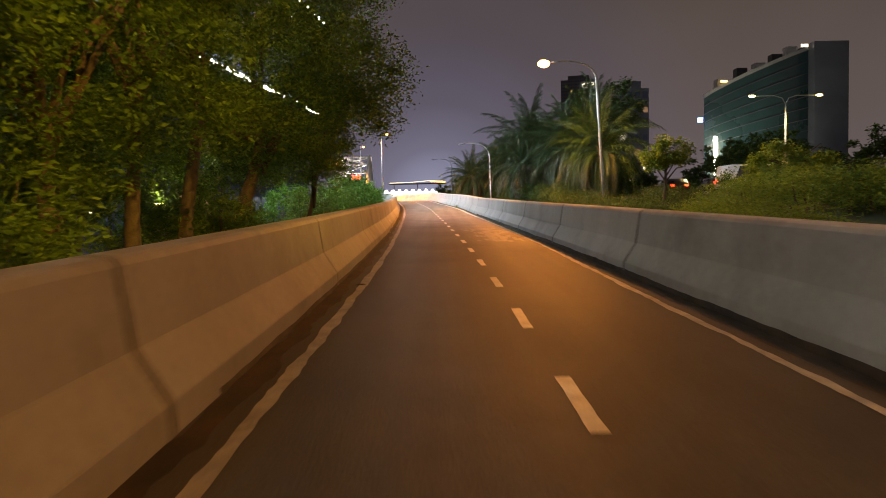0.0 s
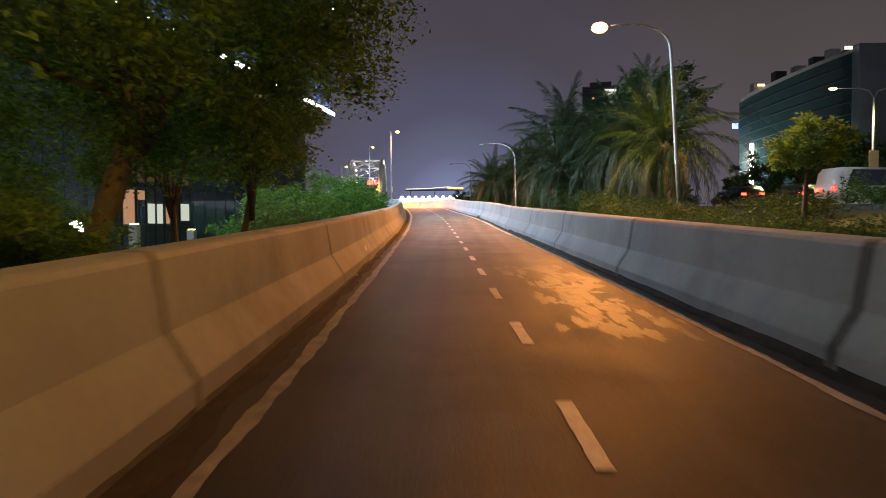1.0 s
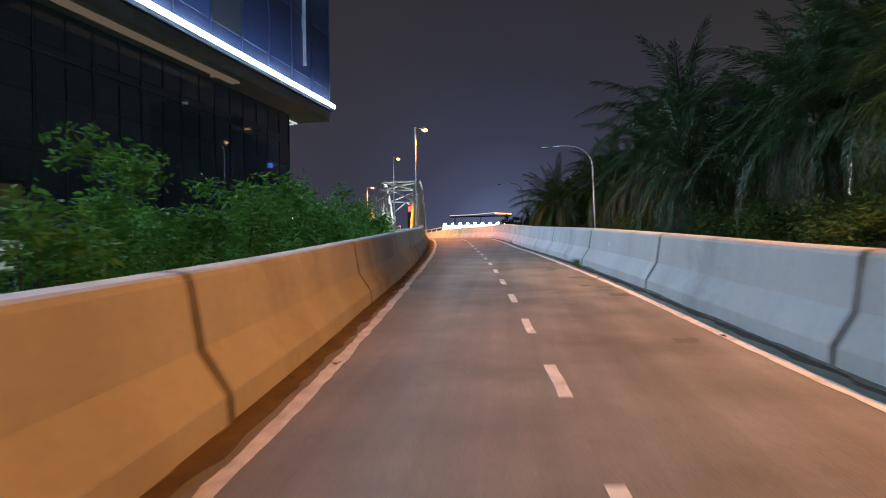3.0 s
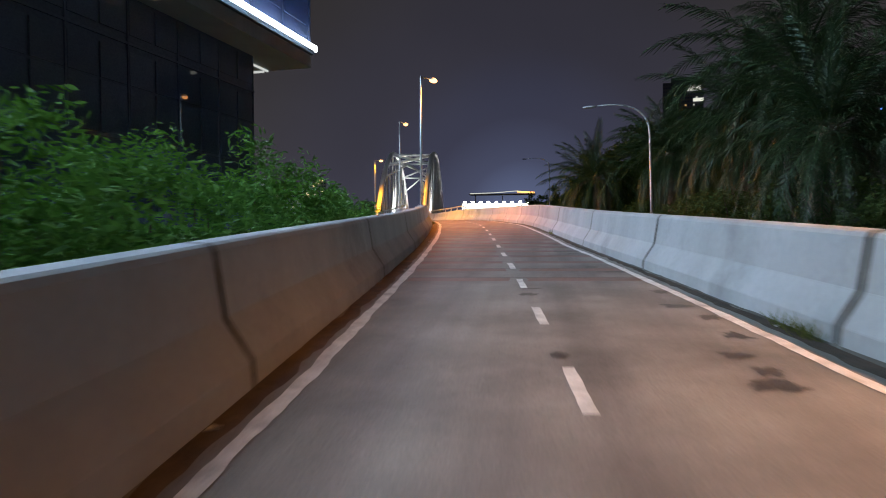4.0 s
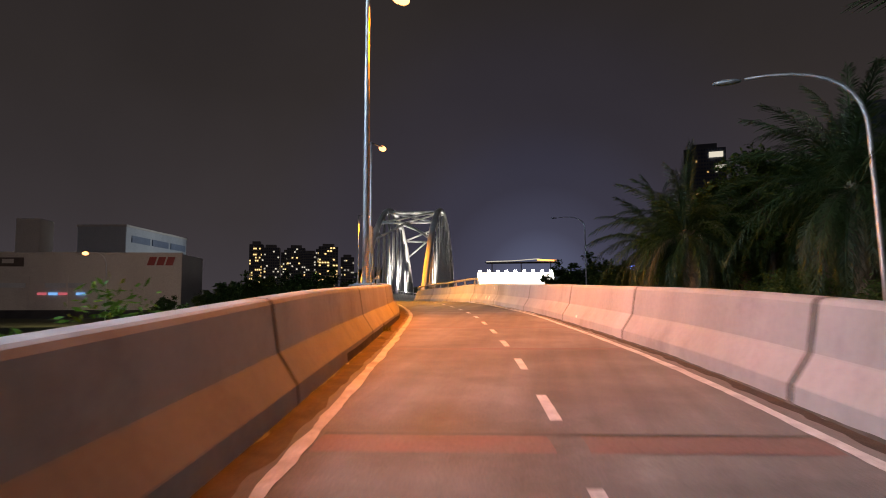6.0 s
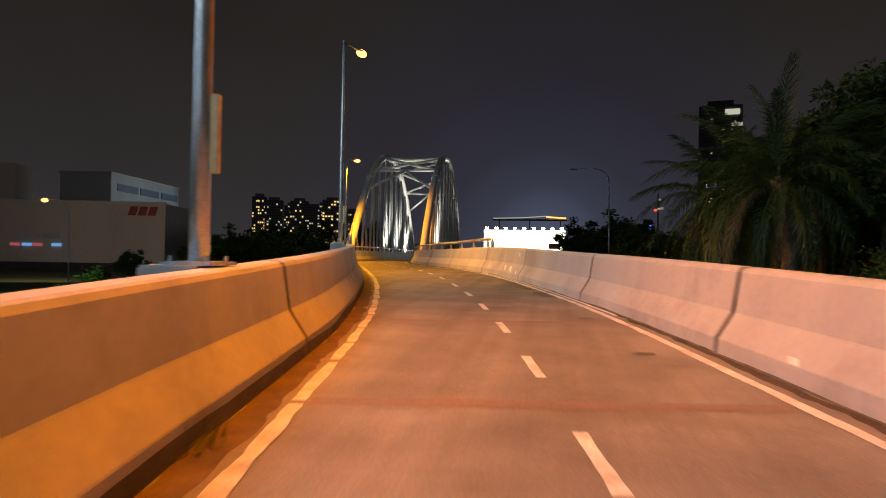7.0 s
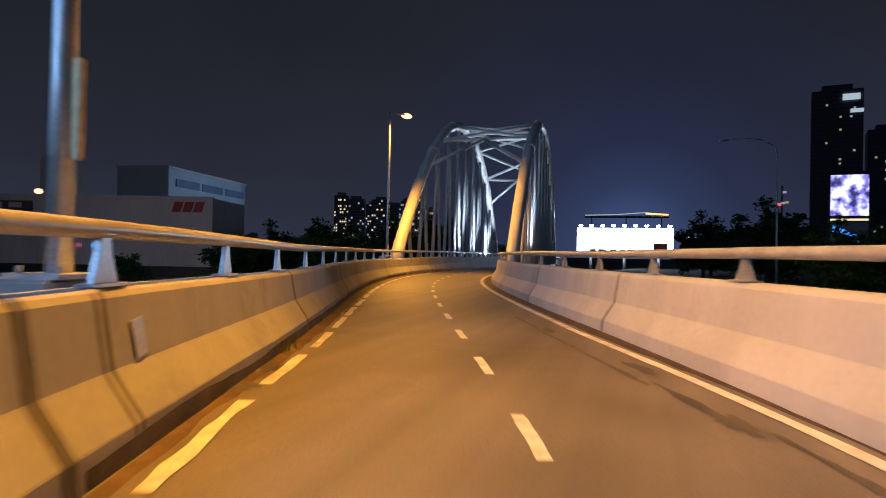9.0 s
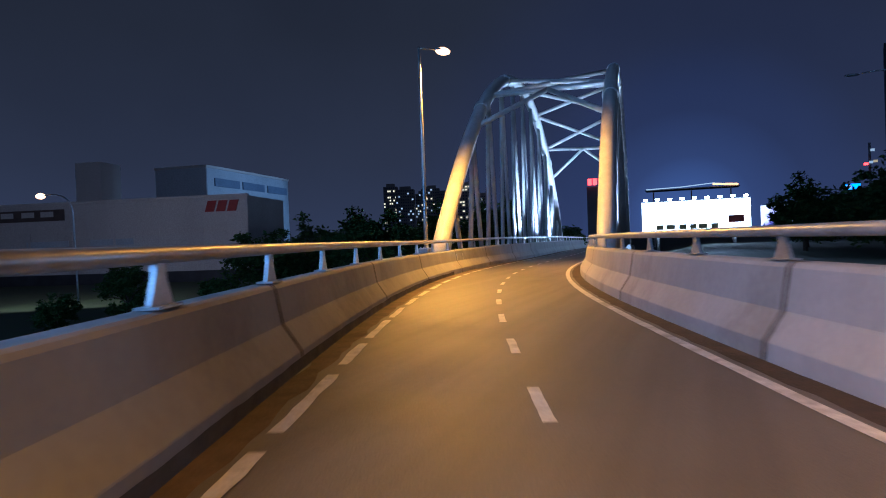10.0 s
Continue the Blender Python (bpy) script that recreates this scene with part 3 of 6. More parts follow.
# lane dashes
DASH = 2.567
first = s_at(4.34) - 0.13
k = -14
while True:
    s = first + k * DASH
    if s > S1 - 2:
        break
    if s > S0 + 2:
        # painted by hand: the spacing drifts a little
        s += float(np.interp(s, LS, np.interp(LY, (34, 41, 47, 53, 60, 63.5, 84, 87, 98, 101, 110), (0, -0.14, -0.21, -0.15, -0.17, 0.02, 0, 0.07, 0.09, 0, -0.08))))
        strip("lane_dash", -0.037, 0.058, s - 1.0, s, M_LINE, road if s < s_at(96.5) else deck, 0.008, 0.012, 0.06)
    k += 1

# red rumble bands, worn through by wheels
for i in range(13):
    y = 52.78 + 1.365 * i
    s = s_at(y)
    strip("rumble_band", -1.70, -0.12, s - 0.2, s + 0.22, M_RED, road, 0.0045, 0.05, 0.1)
    strip("rumble_band", 0.12, 1.74, s - 0.2, s + 0.22, M_RED, road, 0.0045, 0.05, 0.1)
    # shade at the raised band's edge, painted as a thin dark strip
    strip("rumble_edge_shade", -1.70, 1.74, s + 0.23, s + 0.29, M_PATCH, road, 0.0048, 0.03, 0.06)
for y in (74.6, 79.1, 83.6, 88.1, 92.1):
    s = s_at(y)
    strip("rumble_band", -1.70, 1.74, s - 0.11, s + 0.11, M_FAINT, road, 0.0045, 0.04, 0.08)


def patch(name, y, lat, a, b, material, parent, up=0.0055):
    bm = bmesh.new()
    n, ph = 26, random.random() * 9
    vs = []
    for i in range(n):
        t = 2 * math.pi * i / n
        r = 1 + 0.75 * noise.noise((math.cos(t) * 2.3 + ph, math.sin(t) * 2.3, ph))
        c = max(abs(math.cos(t)), abs(math.sin(t))) ** 0.6
        vs.append(bm.verts.new(along(s_at(y) + b / 2 * math.sin(t) * r / c, lat + a / 2 * math.cos(t) * r / c, up)))
    bm.faces.new(vs)
    return link(name, bm, material, parent)


for y, lat, a, b in ((42.3, 1.58, 0.3, 0.42), (42.95, 1.5, 0.26, 0.2), (43.4, 1.6, 0.3, 0.22), (43.7, 1.3, 0.2, 0.26), (44.7, 1.68, 0.2, 0.22), (45.2, 1.48, 0.44, 0.4), (47.2, 1.22, 0.34, 0.26), (47.55, 1.3, 0.18, 0.24),
                     (48.0, 1.28, 0.22, 0.2), (48.7, 1.56, 0.22, 0.3), (49.6, 1.64, 0.18, 0.25), (50.3, 1.52, 0.3, 0.25), (51.4, 1.66, 0.2, 0.3), (47.98, 0.0, 0.14, 0.2), (51.2, 0.02, 0.22, 0.22), (51.75, 0.1, 0.26, 0.12),
                     (53.8, 1.55, 0.46, 0.2), (54.6, 1.36, 0.24, 0.18), (57.6, 1.5, 0.2, 0.2), (58.15, 1.32, 0.26, 0.3), (58.25, 1.62, 0.36, 0.34), (59.4, 1.6, 0.28, 0.2), (60.5, 1.6, 0.24, 0.22), (61.15, 1.24, 0.2, 0.12), (62.4, 1.5, 0.24, 0.16),
                     (64.8, 1.0, 0.2, 0.12), (81.2, 1.3, 0.24, 0.2), (84.1, 1.38, 0.24, 0.2), (87.8, 1.62, 0.26, 0.3), (90.0, 1.38, 0.26, 0.2), (92.9, 1.37, 0.26, 0.14), (93.6, 1.52, 0.22, 0.2), (94.75, 1.46, 0.3, 0.5), (95.05, 1.05, 0.7, 0.16),
                     (95.5, 1.3, 0.5, 0.12), (95.65, 0.95, 0.42, 0.14), (20.8, 1.2, 0.5, 0.9), (23.4, 1.45, 0.4, 0.6), (34.0, 1.5, 0.3, 0.2), (38.5, 1.35, 0.25, 0.3)):
    patch("tar_patch", y, lat, a, b, M_PATCH, road)
# tar spots and oil along the outer line before the bridge joint
for k, (x, y, a, b) in enumerate(((-4.92, 91.86, 0.3, 0.5), (-4.85, 91.0, 0.42, 0.5), (-4.76, 90.15, 0.3, 0.6), (-4.9, 88.9, 0.14, 0.12), (-4.77, 88.6, 0.16, 0.12), (-4.54, 89.15, 0.26, 0.22),
                                  (-4.42, 88.9, 0.3, 0.3), (-4.45, 88.15, 0.14, 0.12), (-4.34, 88.05, 0.24, 0.12), (-5.35, 87.5, 0.16, 0.12), (-5.14, 87.45, 0.12, 0.12), (-5.67, 94.6, 0.16, 0.3), (-5.3, 93.4, 0.2, 0.4))):
    c = along(s_at(y), 0, 0)
    lat = (x - c.x) / math.cos(radians(heading(s_at(y))))
    patch("tar_patch", y - lat * math.sin(radians(heading(s_at(y)))), min(lat, 1.62), a, b, M_PATCH, road, 0.0060 + 0.0002 * k)
# glossier flecks laid where the street lamp's reflection lies on the road
pr = random.Random(21)
for i in range(120):
    y = 16.4 + 6.2 * (i * 0.618 % 1)
    patch("polished_patch", y, 1.05 + pr.gauss(0, 0.27), pr.uniform(0.05, 0.2), pr.uniform(0.2, 0.75), M_POLISH, road_start, 0.003 + 0.00003 * i)
for y, lat, a, b in ((98.2, 1.42, 0.2, 0.5), (100.2, 1.58, 0.16, 0.7), (103.2, 1.45, 0.14, 0.5), (99.2, -1.95, 0.3, 0.3)):
    patch("tar_patch", y, lat, a, b, M_PATCH, deck)
strip("tar_seam", 1.5, 1.575, s_at(97.0), s_at(98.0), M_PATCH, deck, 0.006, 0.04, 0.1)
strip("tar_seam", 1.37, 1.45, s_at(97.9), s_at(99.5), M_PATCH, deck, 0.0064, 0.05, 0.1)
strip("tar_seam", 1.29, 1.335, s_at(99.4), s_at(105.5), M_PATCH, deck, 0.006, 0.05, 0.12)

# sunken drain gully at the edge line, with silt and litter round it
gully = tagged(patch("drain_gully", 100.0, -1.93, 0.2, 0.42, M_SEAL, deck, 0.0085), "dark sunken drain gully choked with silt at the lane edge")
for k in range(9):
    rg = random.Random(300 + k)
    patch("silt", 99.85 + rg.uniform(-0.3, 0.45), -1.97 + rg.uniform(-0.16, 0.1), rg.uniform(0.03, 0.09), rg.uniform(0.04, 0.12), M_SOIL if k % 3 else M_JOINT, deck, 0.0092 + 0.0002 * k)

# ---- concrete barriers, panel by panel ----
PROFILE = [(2.20, -0.3), (2.20, 0.0), (2.213, 0.165), (2.218, 0.178), (2.38, 0.432), (2.388, 0.448), (2.452, 0.868), (2.476, 0.904), (2.505, 0.92), (2.66, 0.926), (2.69, 0.90), (2.69, -0.5)]
CORE = [(2.25, -0.3), (2.25, 0.14), (2.43, 0.43), (2.49, 0.85), (2.51, 0.885), (2.65, 0.89), (2.655, 0.86), (2.655, -0.5)]


def barrier(side, joints, label):
    sign = 1 if side == "right" else -1
    ob = thing("barrier_" + side, label, "barrier", "", "structure")
    edges = [S0] + [s_at(y) for y in joints] + [S1]
    for a, b in zip(edges, edges[1:]):
        bm = bmesh.new()
        sweep(bm, [(sign * p, q) for p, q in PROFILE], a + 0.014, b - 0.014, 0.72)
        link("panel", bm, M_CONC, ob)
        if a > S0:
            for e0, e1 in ((a - 0.055 - 0.03 * random.random(), a - 0.014), (a + 0.014, a + 0.04 + 0.03 * random.random())):
                bm = bmesh.new()
                sweep(bm, [(sign * (p - 0.003), q + (0.002 if q > 0.9 else 0)) for p, q in PROFILE[:10]], e0, e1, 0.2, False)
                link("joint_stain", bm, M_JOINTPALE if sign < 0 and a < s_at(28) else M_JOINT, ob)
    bm = bmesh.new()
    sweep(bm, [(sign * p, q) for p, q in CORE], S0, S1, 0.9)
    link("joint_filler", bm, M_CORE, ob)
    return ob


JR = [-30.4, -24.7, -19, -13.3, -7.6, -1.9, 3.8, 9.5, 15.1, 20.7, 26.26, 31.7, 37.3, 42.86, 48.3, 54.1, 59.7, 65.4, 70.5, 76.1, 81.3, 86.85, 92.35, 97.1, 103.2, 108.7, 114.4, 120.2, 127, 133, 139, 145, 151, 157, 163, 169, 175, 181, 187, 193]
JL = [-30.4, -24.7, -19, -13.3, -7.6, -2.3, 3.3, 8.9, 14.4, 20, 24.7, 30.2, 36, 41.78, 47.1, 53.2, 59.1, 64.8, 70.4, 76, 80.9, 87.1, 92.8, 96.88, 102.8, 109, 114.8, 120.6, 126.4, 132, 138, 144, 150, 156, 162, 168, 174, 180, 186, 192]
barrier_r = barrier("right", JR, "stained grey concrete safety barrier cast in panels")
barrier_l = barrier("left", JL, "stained grey concrete safety barrier cast in panels")

# parapets end where the ramp deck meets solid ground: a wall under each edge of the ramp
for sign in (-1, 1):
    bm = bmesh.new()
    sweep(bm, [(sign * 2.60, -0.4), (sign * 2.40, -0.4), (sign * 2.40, -2.2), (sign * 2.60, -2.2)], S0, s_at(104), 1.5)
    tagged(link("ramp_wall_left" if sign < 0 else "ramp_wall_right", bm, M_CONC), "concrete retaining wall under the ramp edge", "wall", "", "structure")
bm = bmesh.new()
sweep(bm, [(-2.3, -0.55), (2.3, -0.55), (1.6, -1.7), (-1.6, -1.7)], s_at(103), S1, 2)
tagged(link("bridge_beam", bm, M_CONC), "concrete box beam under the bridge deck", "beam", "", "structure")

# ---- handrail on the barriers of the bridge approach ----


def handrail(side, y0, label, top=1.265):
    sign = 1 if side == "right" else -1
    s0 = s_at(y0)
    ob = thing("handrail", label, "handrail", "handrails on the bridge barriers")
    pts = [along(s0 + d, sign * 2.56, 0.93 + (top - 0.93) * k) for d, k in ((0, 0), (0.03, 0.57), (0.10, 0.84), (0.24, 0.955), (0.4, 1.0))]
    s = s0 + 1.0
    while s < S1 - 1:
        pts.append(along(s, sign * 2.56, top))
        s += 0.8
    bm = bmesh.new()
    tube(bm, pts, 0.058, 10)
    link("rail", bm, M_RAIL, ob, "grey painted tubular rail", True)
    bm = bmesh.new()
    prof = [(-0.17, 0.0), (0.17, 0.0), (0.15, 0.03), (0.075, 0.18), (0.05, 0.32), (-0.05, 0.32), (-0.075, 0.2), (-0.15, 0.03)]
    f = [bm.verts.new((-0.022, a, b)) for a, b in prof]
    g = [bm.verts.new((0.022, a, b)) for a, b in prof]
    bm.faces.new(f)
    bm.faces.new(g[::-1])
    for i in range(8):
        bm.faces.new((f[i], f[(i + 1) % 8], g[(i + 1) % 8], g[i]))
    box(bm, 0.16, 0.36, 0.018)
    box(bm, 0.10, 0.12, 0.018, Matrix.Translation((0, 0, 0.30)))
    bmesh.ops.recalc_face_normals(bm, faces=bm.faces[:])
    me = bpy.data.meshes.new("post")
    bm.to_mesh(me)
    bm.free()
    me.materials.append(M_GALV)
    s = s0 + (0.75 if side == "right" else 1.6)
    while s < S1 - 2:
        p = along(s, sign * 2.56, 0.93)
        share("post", me, ob, pose(*p, 0, 0, heading(s)) @ Matrix.Diagonal((1, 1, (top - 0.945) / 0.32, 1)))
        s += 2.42
    return ob


handrail("left", 96.3, "grey tubular handrail on flared steel posts above the barrier")
handrail("right", 96.9, "grey tubular handrail on flared steel posts above the barrier", 1.205)

# reflector plates and paint smears on the barriers
for y in (97.97, 127.5, 126.5):
    s = s_at(y)
    ob = thing("reflector_plate", "white reflector plate on a small bracket on the barrier face", "reflector", "reflectors", "", pose(*along(s, -2.388, 0.47), 0, -7, heading(s)))
    bm = bmesh.new()
    box(bm, 0.012, 0.17, 0.24, pose(0, 0, 0, 8), 0.005)
    link("plate", bm, M_ARCH, ob, "white reflective plate")
    bm = bmesh.new()
    box(bm, 0.05, 0.03, 0.05, pose(-0.025, -0.1, 0.17), 0.006)
    link("bracket", bm, M_GALV, ob)
# a second run of grime beside the bridge joint
for s0, w in ((s_at(97.5), 0.035), (s_at(97.58), 0.05)):
    bm = bmesh.new()
    sweep(bm, [(-(p - 0.003), q) for p, q in PROFILE[1:8]], s0, s0 + w, 0.2, False)
    link("joint_stain", bm, M_JOINT, barrier_l)


def smear(y, up, a, b, side=1, name="paint_smear", material=None):
    s = s_at(y)
    bm = bmesh.new()
    lat = lambda u: float(np.interp(u, (0.0, 0.165, 0.44, 0.868), (2.20, 2.213, 2.384, 2.452)))
    n = 16
    vs = []
    for i in range(n):
        t = 2 * math.pi * i / n
        r = 1 + 0.3 * noise.noise((t * 2, y, up))
        square = max(abs(math.cos(t)), abs(math.sin(t))) ** -0.9 * 0.86
        u = up + b / 2 * math.sin(t) * r * square
        vs.append(bm.verts.new(along(s + a / 2 * math.cos(t) * r * square + 0.7 * b * math.sin(t), side * (lat(u) - 0.004), u)))
    bm.faces.new(vs)
    link(name, bm, material or M_LINE, barrier_r if side > 0 else barrier_l)


for y, up, a, b in ((96.05, 0.29, 0.13, 0.17), (96.35, 0.30, 0.12, 0.17), (94.15, 0.29, 0.26, 0.19), (93.5, 0.28, 0.28, 0.17), (92.75, 0.22, 0.12, 0.1), (93.0, 0.72, 0.16, 0.12), (46.3, 0.62, 0.1, 0.08), (79.9, 0.2, 0.2, 0.06)):
    smear(y, up, a, b)
for y, up, a, b in ((23.6, 0.28, 0.3, 0.1), (24.1, 0.24, 0.1, 0.12)):
    smear(y, up, a, b, -1)

# grime climbing the foot of the barriers; left strips also hold the foot's shade


def foot_grime_shade(side, y0, y1, low, high, seed):
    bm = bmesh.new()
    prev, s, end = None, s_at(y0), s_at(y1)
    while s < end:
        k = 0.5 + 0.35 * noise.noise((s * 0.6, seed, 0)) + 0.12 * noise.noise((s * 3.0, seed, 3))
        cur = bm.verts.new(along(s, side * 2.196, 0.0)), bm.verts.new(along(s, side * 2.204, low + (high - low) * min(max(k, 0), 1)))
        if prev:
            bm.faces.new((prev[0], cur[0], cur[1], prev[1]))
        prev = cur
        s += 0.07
    link("foot_grime_shade", bm, M_DIRT if side > 0 and y1 < 40 else M_FOOT, barrier_r if side > 0 else barrier_l)


foot_grime_shade(1, 2, 36, 0.03, 0.11, 1)
foot_grime_shade(1, 36, 96, 0.005, 0.06, 2)
foot_grime_shade(-1, 4, 34, 0.01, 0.08, 3)
foot_grime_shade(-1, 73, 96, 0.07, 0.16, 5)
foot_grime_shade(-1, 97, 125, 0.06, 0.16, 4)

# ---- street lamps ----


def lane_lamp(foot, head, label, with_cover=False):
    """Tall tapered pole, a short flat arm and a shallow lantern lit underneath."""
    foot = Vector(foot)
    ob = thing("street_lamp", label, "street lamp", "street lamps along the lane", "", Matrix.Translation(foot))
    top = head.z - foot.z
    d = (head - foot)
    d.z = 0
    yaw = math.degrees(math.atan2(d.y, d.x))
    bm = bmesh.new()
    tube(bm, [(0, 0, 0), (0, 0, 1.2), (0, 0, top * 0.6), (0, 0, top + 0.04)], [0.08, 0.073, 0.06, 0.045], 14)
    link("pole", bm, M_GALV, ob, "galvanised tapered pole", True)
    bm = bmesh.new()
    box(bm, 0.42, 0.42, 0.03)
    for a in (-0.15, 0.15):
        for b in (-0.15, 0.15):
            tube(bm, [(a, b, 0.02), (a, b, 0.075)], 0.02, 6)
    link("base_plate", bm, M_GALV, ob)
    m = pose(0, 0, top, 0, 0, yaw)
    bm = bmesh.new()
    tube(bm, [m @ Vector((0, 0, -0.02)), m @ Vector((0.2, 0, 0.015)), m @ Vector((d.length - 0.2, 0, 0.03))], [0.036, 0.034, 0.03], 8)
    link("arm", bm, M_GALV, ob, "", True)
    bm = bmesh.new()
    r = bmesh.ops.create_uvsphere(bm, u_segments=16, v_segments=8, radius=1)
    bmesh.ops.transform(bm, matrix=m @ Matrix.Translation((d.length + 0.05, 0, 0.03)) @ Matrix.Diagonal((0.34, 0.15, 0.085, 1)), verts=r["verts"])
    bmesh.ops.bisect_plane(bm, geom=bm.verts[:] + bm.edges[:] + bm.faces[:], plane_co=(0, 0, top + 0.005), plane_no=(0, 0, -1), clear_outer=True)
    lantern = link("lantern", bm, M_GALV, ob, "flat grey lantern", True)
    bm = bmesh.new()
    r = bmesh.ops.create_uvsphere(bm, u_segments=16, v_segments=8, radius=1)
    bmesh.ops.transform(bm, matrix=m @ Matrix.Translation((d.length + 0.07, 0, 0.0)) @ Matrix.Diagonal((0.30, 0.17, 0.14, 1)), verts=r["verts"])
    bulb = link("lens", bm, M_SODIUM, lantern, "glowing orange sodium lens", True)
    bulb.visible_shadow = False
    if with_cover:
        bm = bmesh.new()
        box(bm, 0.075, 0.05, 0.62, pose(0.115, 0, 0.72), 0.008)
        box(bm, 0.1, 0.03, 0.03, pose(0.07, 0, 0.82))
        box(bm, 0.1, 0.03, 0.03, pose(0.07, 0, 1.2))
        link("cover_plate", bm, M_BANNER, ob, "narrow upright cover strapped to the pole")
    return ob


def plinth(p, r):
    bm = bmesh.new()
    box(bm, 0.46, 0.62, 1.7, pose(p.x, p.y, p.z - 1.7, 0, 0, r) @ pose(-0.12, 0, 0), 0.02)
    tagged(link("lamp_plinth", bm, M_CONC), "square concrete plinth carrying a street lamp beside the barrier", "plinth", "lamp plinths")


for (fx, fy), head, with_cover in (((-7.05, 79.1), HEAD_A, True), ((-11.74, 97.0), HEAD_B, True), ((-20.3, 124.5), HEAD_C, False)):
    foot = Vector((fx, fy, road_z(fy) + 0.95))
    plinth(foot, heading(s_at(fy)))
    lane_lamp(foot, head, "tall galvanised street lamp with a glowing orange lantern beside the barrier", with_cover)


def bow_lamp(foot, bend, head, lit, label, group="street lamps along the highway"):
    """A slim pole that bows over into a long arm with a flat head."""
    foot, bend, head = Vector(foot), Vector(bend), Vector(head)
    ob = thing("street_lamp", label, "street lamp", group, "", Matrix.Translation(foot))
    a, b = bend - foot, head - foot
    pts = [Vector((0, 0, 0)), a * 0.33, a * 0.66, a]
    c = Vector((a.x, a.y, b.z + 0.05)) + (a - a * 0.9) * 0.3
    for i in range(1, 9):
        t = i / 9
        pts.append(a * (1 - t) ** 2 + c * 2 * t * (1 - t) + (b * 0.86 + c * 0.14) * t * t)
    pts.append(b * 0.86 + c * 0.14)
    bm = bmesh.new()
    tube(bm, pts, [0.085 - 0.05 * i / len(pts) for i in range(len(pts))], 10)
    link("pole", bm, M_GALV, ob, "slim galvanised pole bowed over at the top", True)
    d = (b - pts[-1])
    yaw = math.degrees(math.atan2(b.y - a.y, b.x - a.x))
    bm = bmesh.new()
    r = bmesh.ops.create_uvsphere(bm, u_segments=14, v_segments=7, radius=1)
    m = pose(*b, 0, 0, yaw)
    bmesh.ops.transform(bm, matrix=m @ Matrix.Diagonal((0.45, 0.16, 0.09, 1)), verts=r["verts"])
    lantern = link("lantern", bm, M_GALV, ob, "flat grey lantern", True)
    if lit:
        bm = bmesh.new()
        r = bmesh.ops.create_uvsphere(bm, u_segments=14, v_segments=7, radius=1)
        bmesh.ops.transform(bm, matrix=m @ Matrix.Translation((0.05, 0, -0.05)) @ Matrix.Diagonal((0.4, 0.29, 0.25, 1)), verts=r["verts"])
        link("lens", bm, lit, lantern, "glowing lens", True).visible_shadow = False
    return ob


bow_lamp((10.25, 41.5, ground_z(10.25, 41.5)), (9.94, 41.9, 9.75), HEAD_R1, M_SODIUM, "slim bowed street lamp glowing orange among the palms")
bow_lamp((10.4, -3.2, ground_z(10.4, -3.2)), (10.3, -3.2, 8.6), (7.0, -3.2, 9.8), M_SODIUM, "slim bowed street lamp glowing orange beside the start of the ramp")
bow_lamp((6.35, 84.4, ground_z(6.35, 84.4)), (6.28, 84.8, 8.9), (2.73, 85.9, 10.95), None, "slim bowed street lamp, unlit, in front of dark palms")
bow_lamp((2.5, 152, 1.5), (2.4, 152, 13.5), (-1.6, 152, 15.0), None, "slim bowed street lamp, unlit, above the trees")
bow_lamp((-59.7, 143.2, ground_z(-60, 143)), (-59.8, 143.1, 8.6), HEAD_Q, M_SODIUM, "street lamp glowing orange in front of the pale factory")
lane_lamp((-26.2, 215, 3.0), Vector((-25.6, 215, 13.2)), "distant street lamp glowing orange beyond the bridge")


def twin_lamp():
    foot = Vector((36.0, 68.9, ground_z(36, 68.9)))
    ob = thing("street_lamp", "twin-armed highway lamp with greenish-white lanterns and banners on its pole", "street lamp", "", "", Matrix.Translation(foot))
    h = 12.6 - foot.z
    bm = bmesh.new()
    tube(bm, [(0, 0, 0), (0, 0, h * 0.5), (0, 0, h)], [0.11, 0.09, 0.06], 10)
    link("pole", bm, M_GALV, ob, "", True)
    for sgn in (-1, 1):
        bm = bmesh.new()
        tube(bm, [(0, 0, h - 0.1), (sgn * 0.35, 0, h + 0.55), (sgn * 1.2, 0, h + 0.8), (sgn * 3.1, 0, h + 0.78)], [0.055, 0.05, 0.045, 0.04], 8)
        link("arm", bm, M_GALV, ob, "", True)
        bm = bmesh.new()
        r = bmesh.ops.create_uvsphere(bm, u_segments=14, v_segments=7, radius=1)
        bmesh.ops.transform(bm, matrix=Matrix.Translation((sgn * 3.5, 0, h + 0.78)) @ Matrix.Diagonal((0.36, 0.2, 0.13, 1)), verts=r["verts"])
        link("lens", bm, M_COOLLAMP, ob, "glowing greenish-white lens", True).visible_shadow = False
    bm = bmesh.new()
    box(bm, 0.85, 0.03, 1.7, pose(0, -0.14, 6.3 - foot.z), 0.01)
    link("banner", bm, M_BANNER, ob, "pale yellow pole banner")
    bm = bmesh.new()
    box(bm, 0.85, 0.03, 1.9, pose(0, -0.14, 4.2 - foot.z), 0.01)
    link("banner", bm, M_BANNERRED, ob, "red pole banner")
    return ob


twin_lamp()

# ---- arch bridge ----


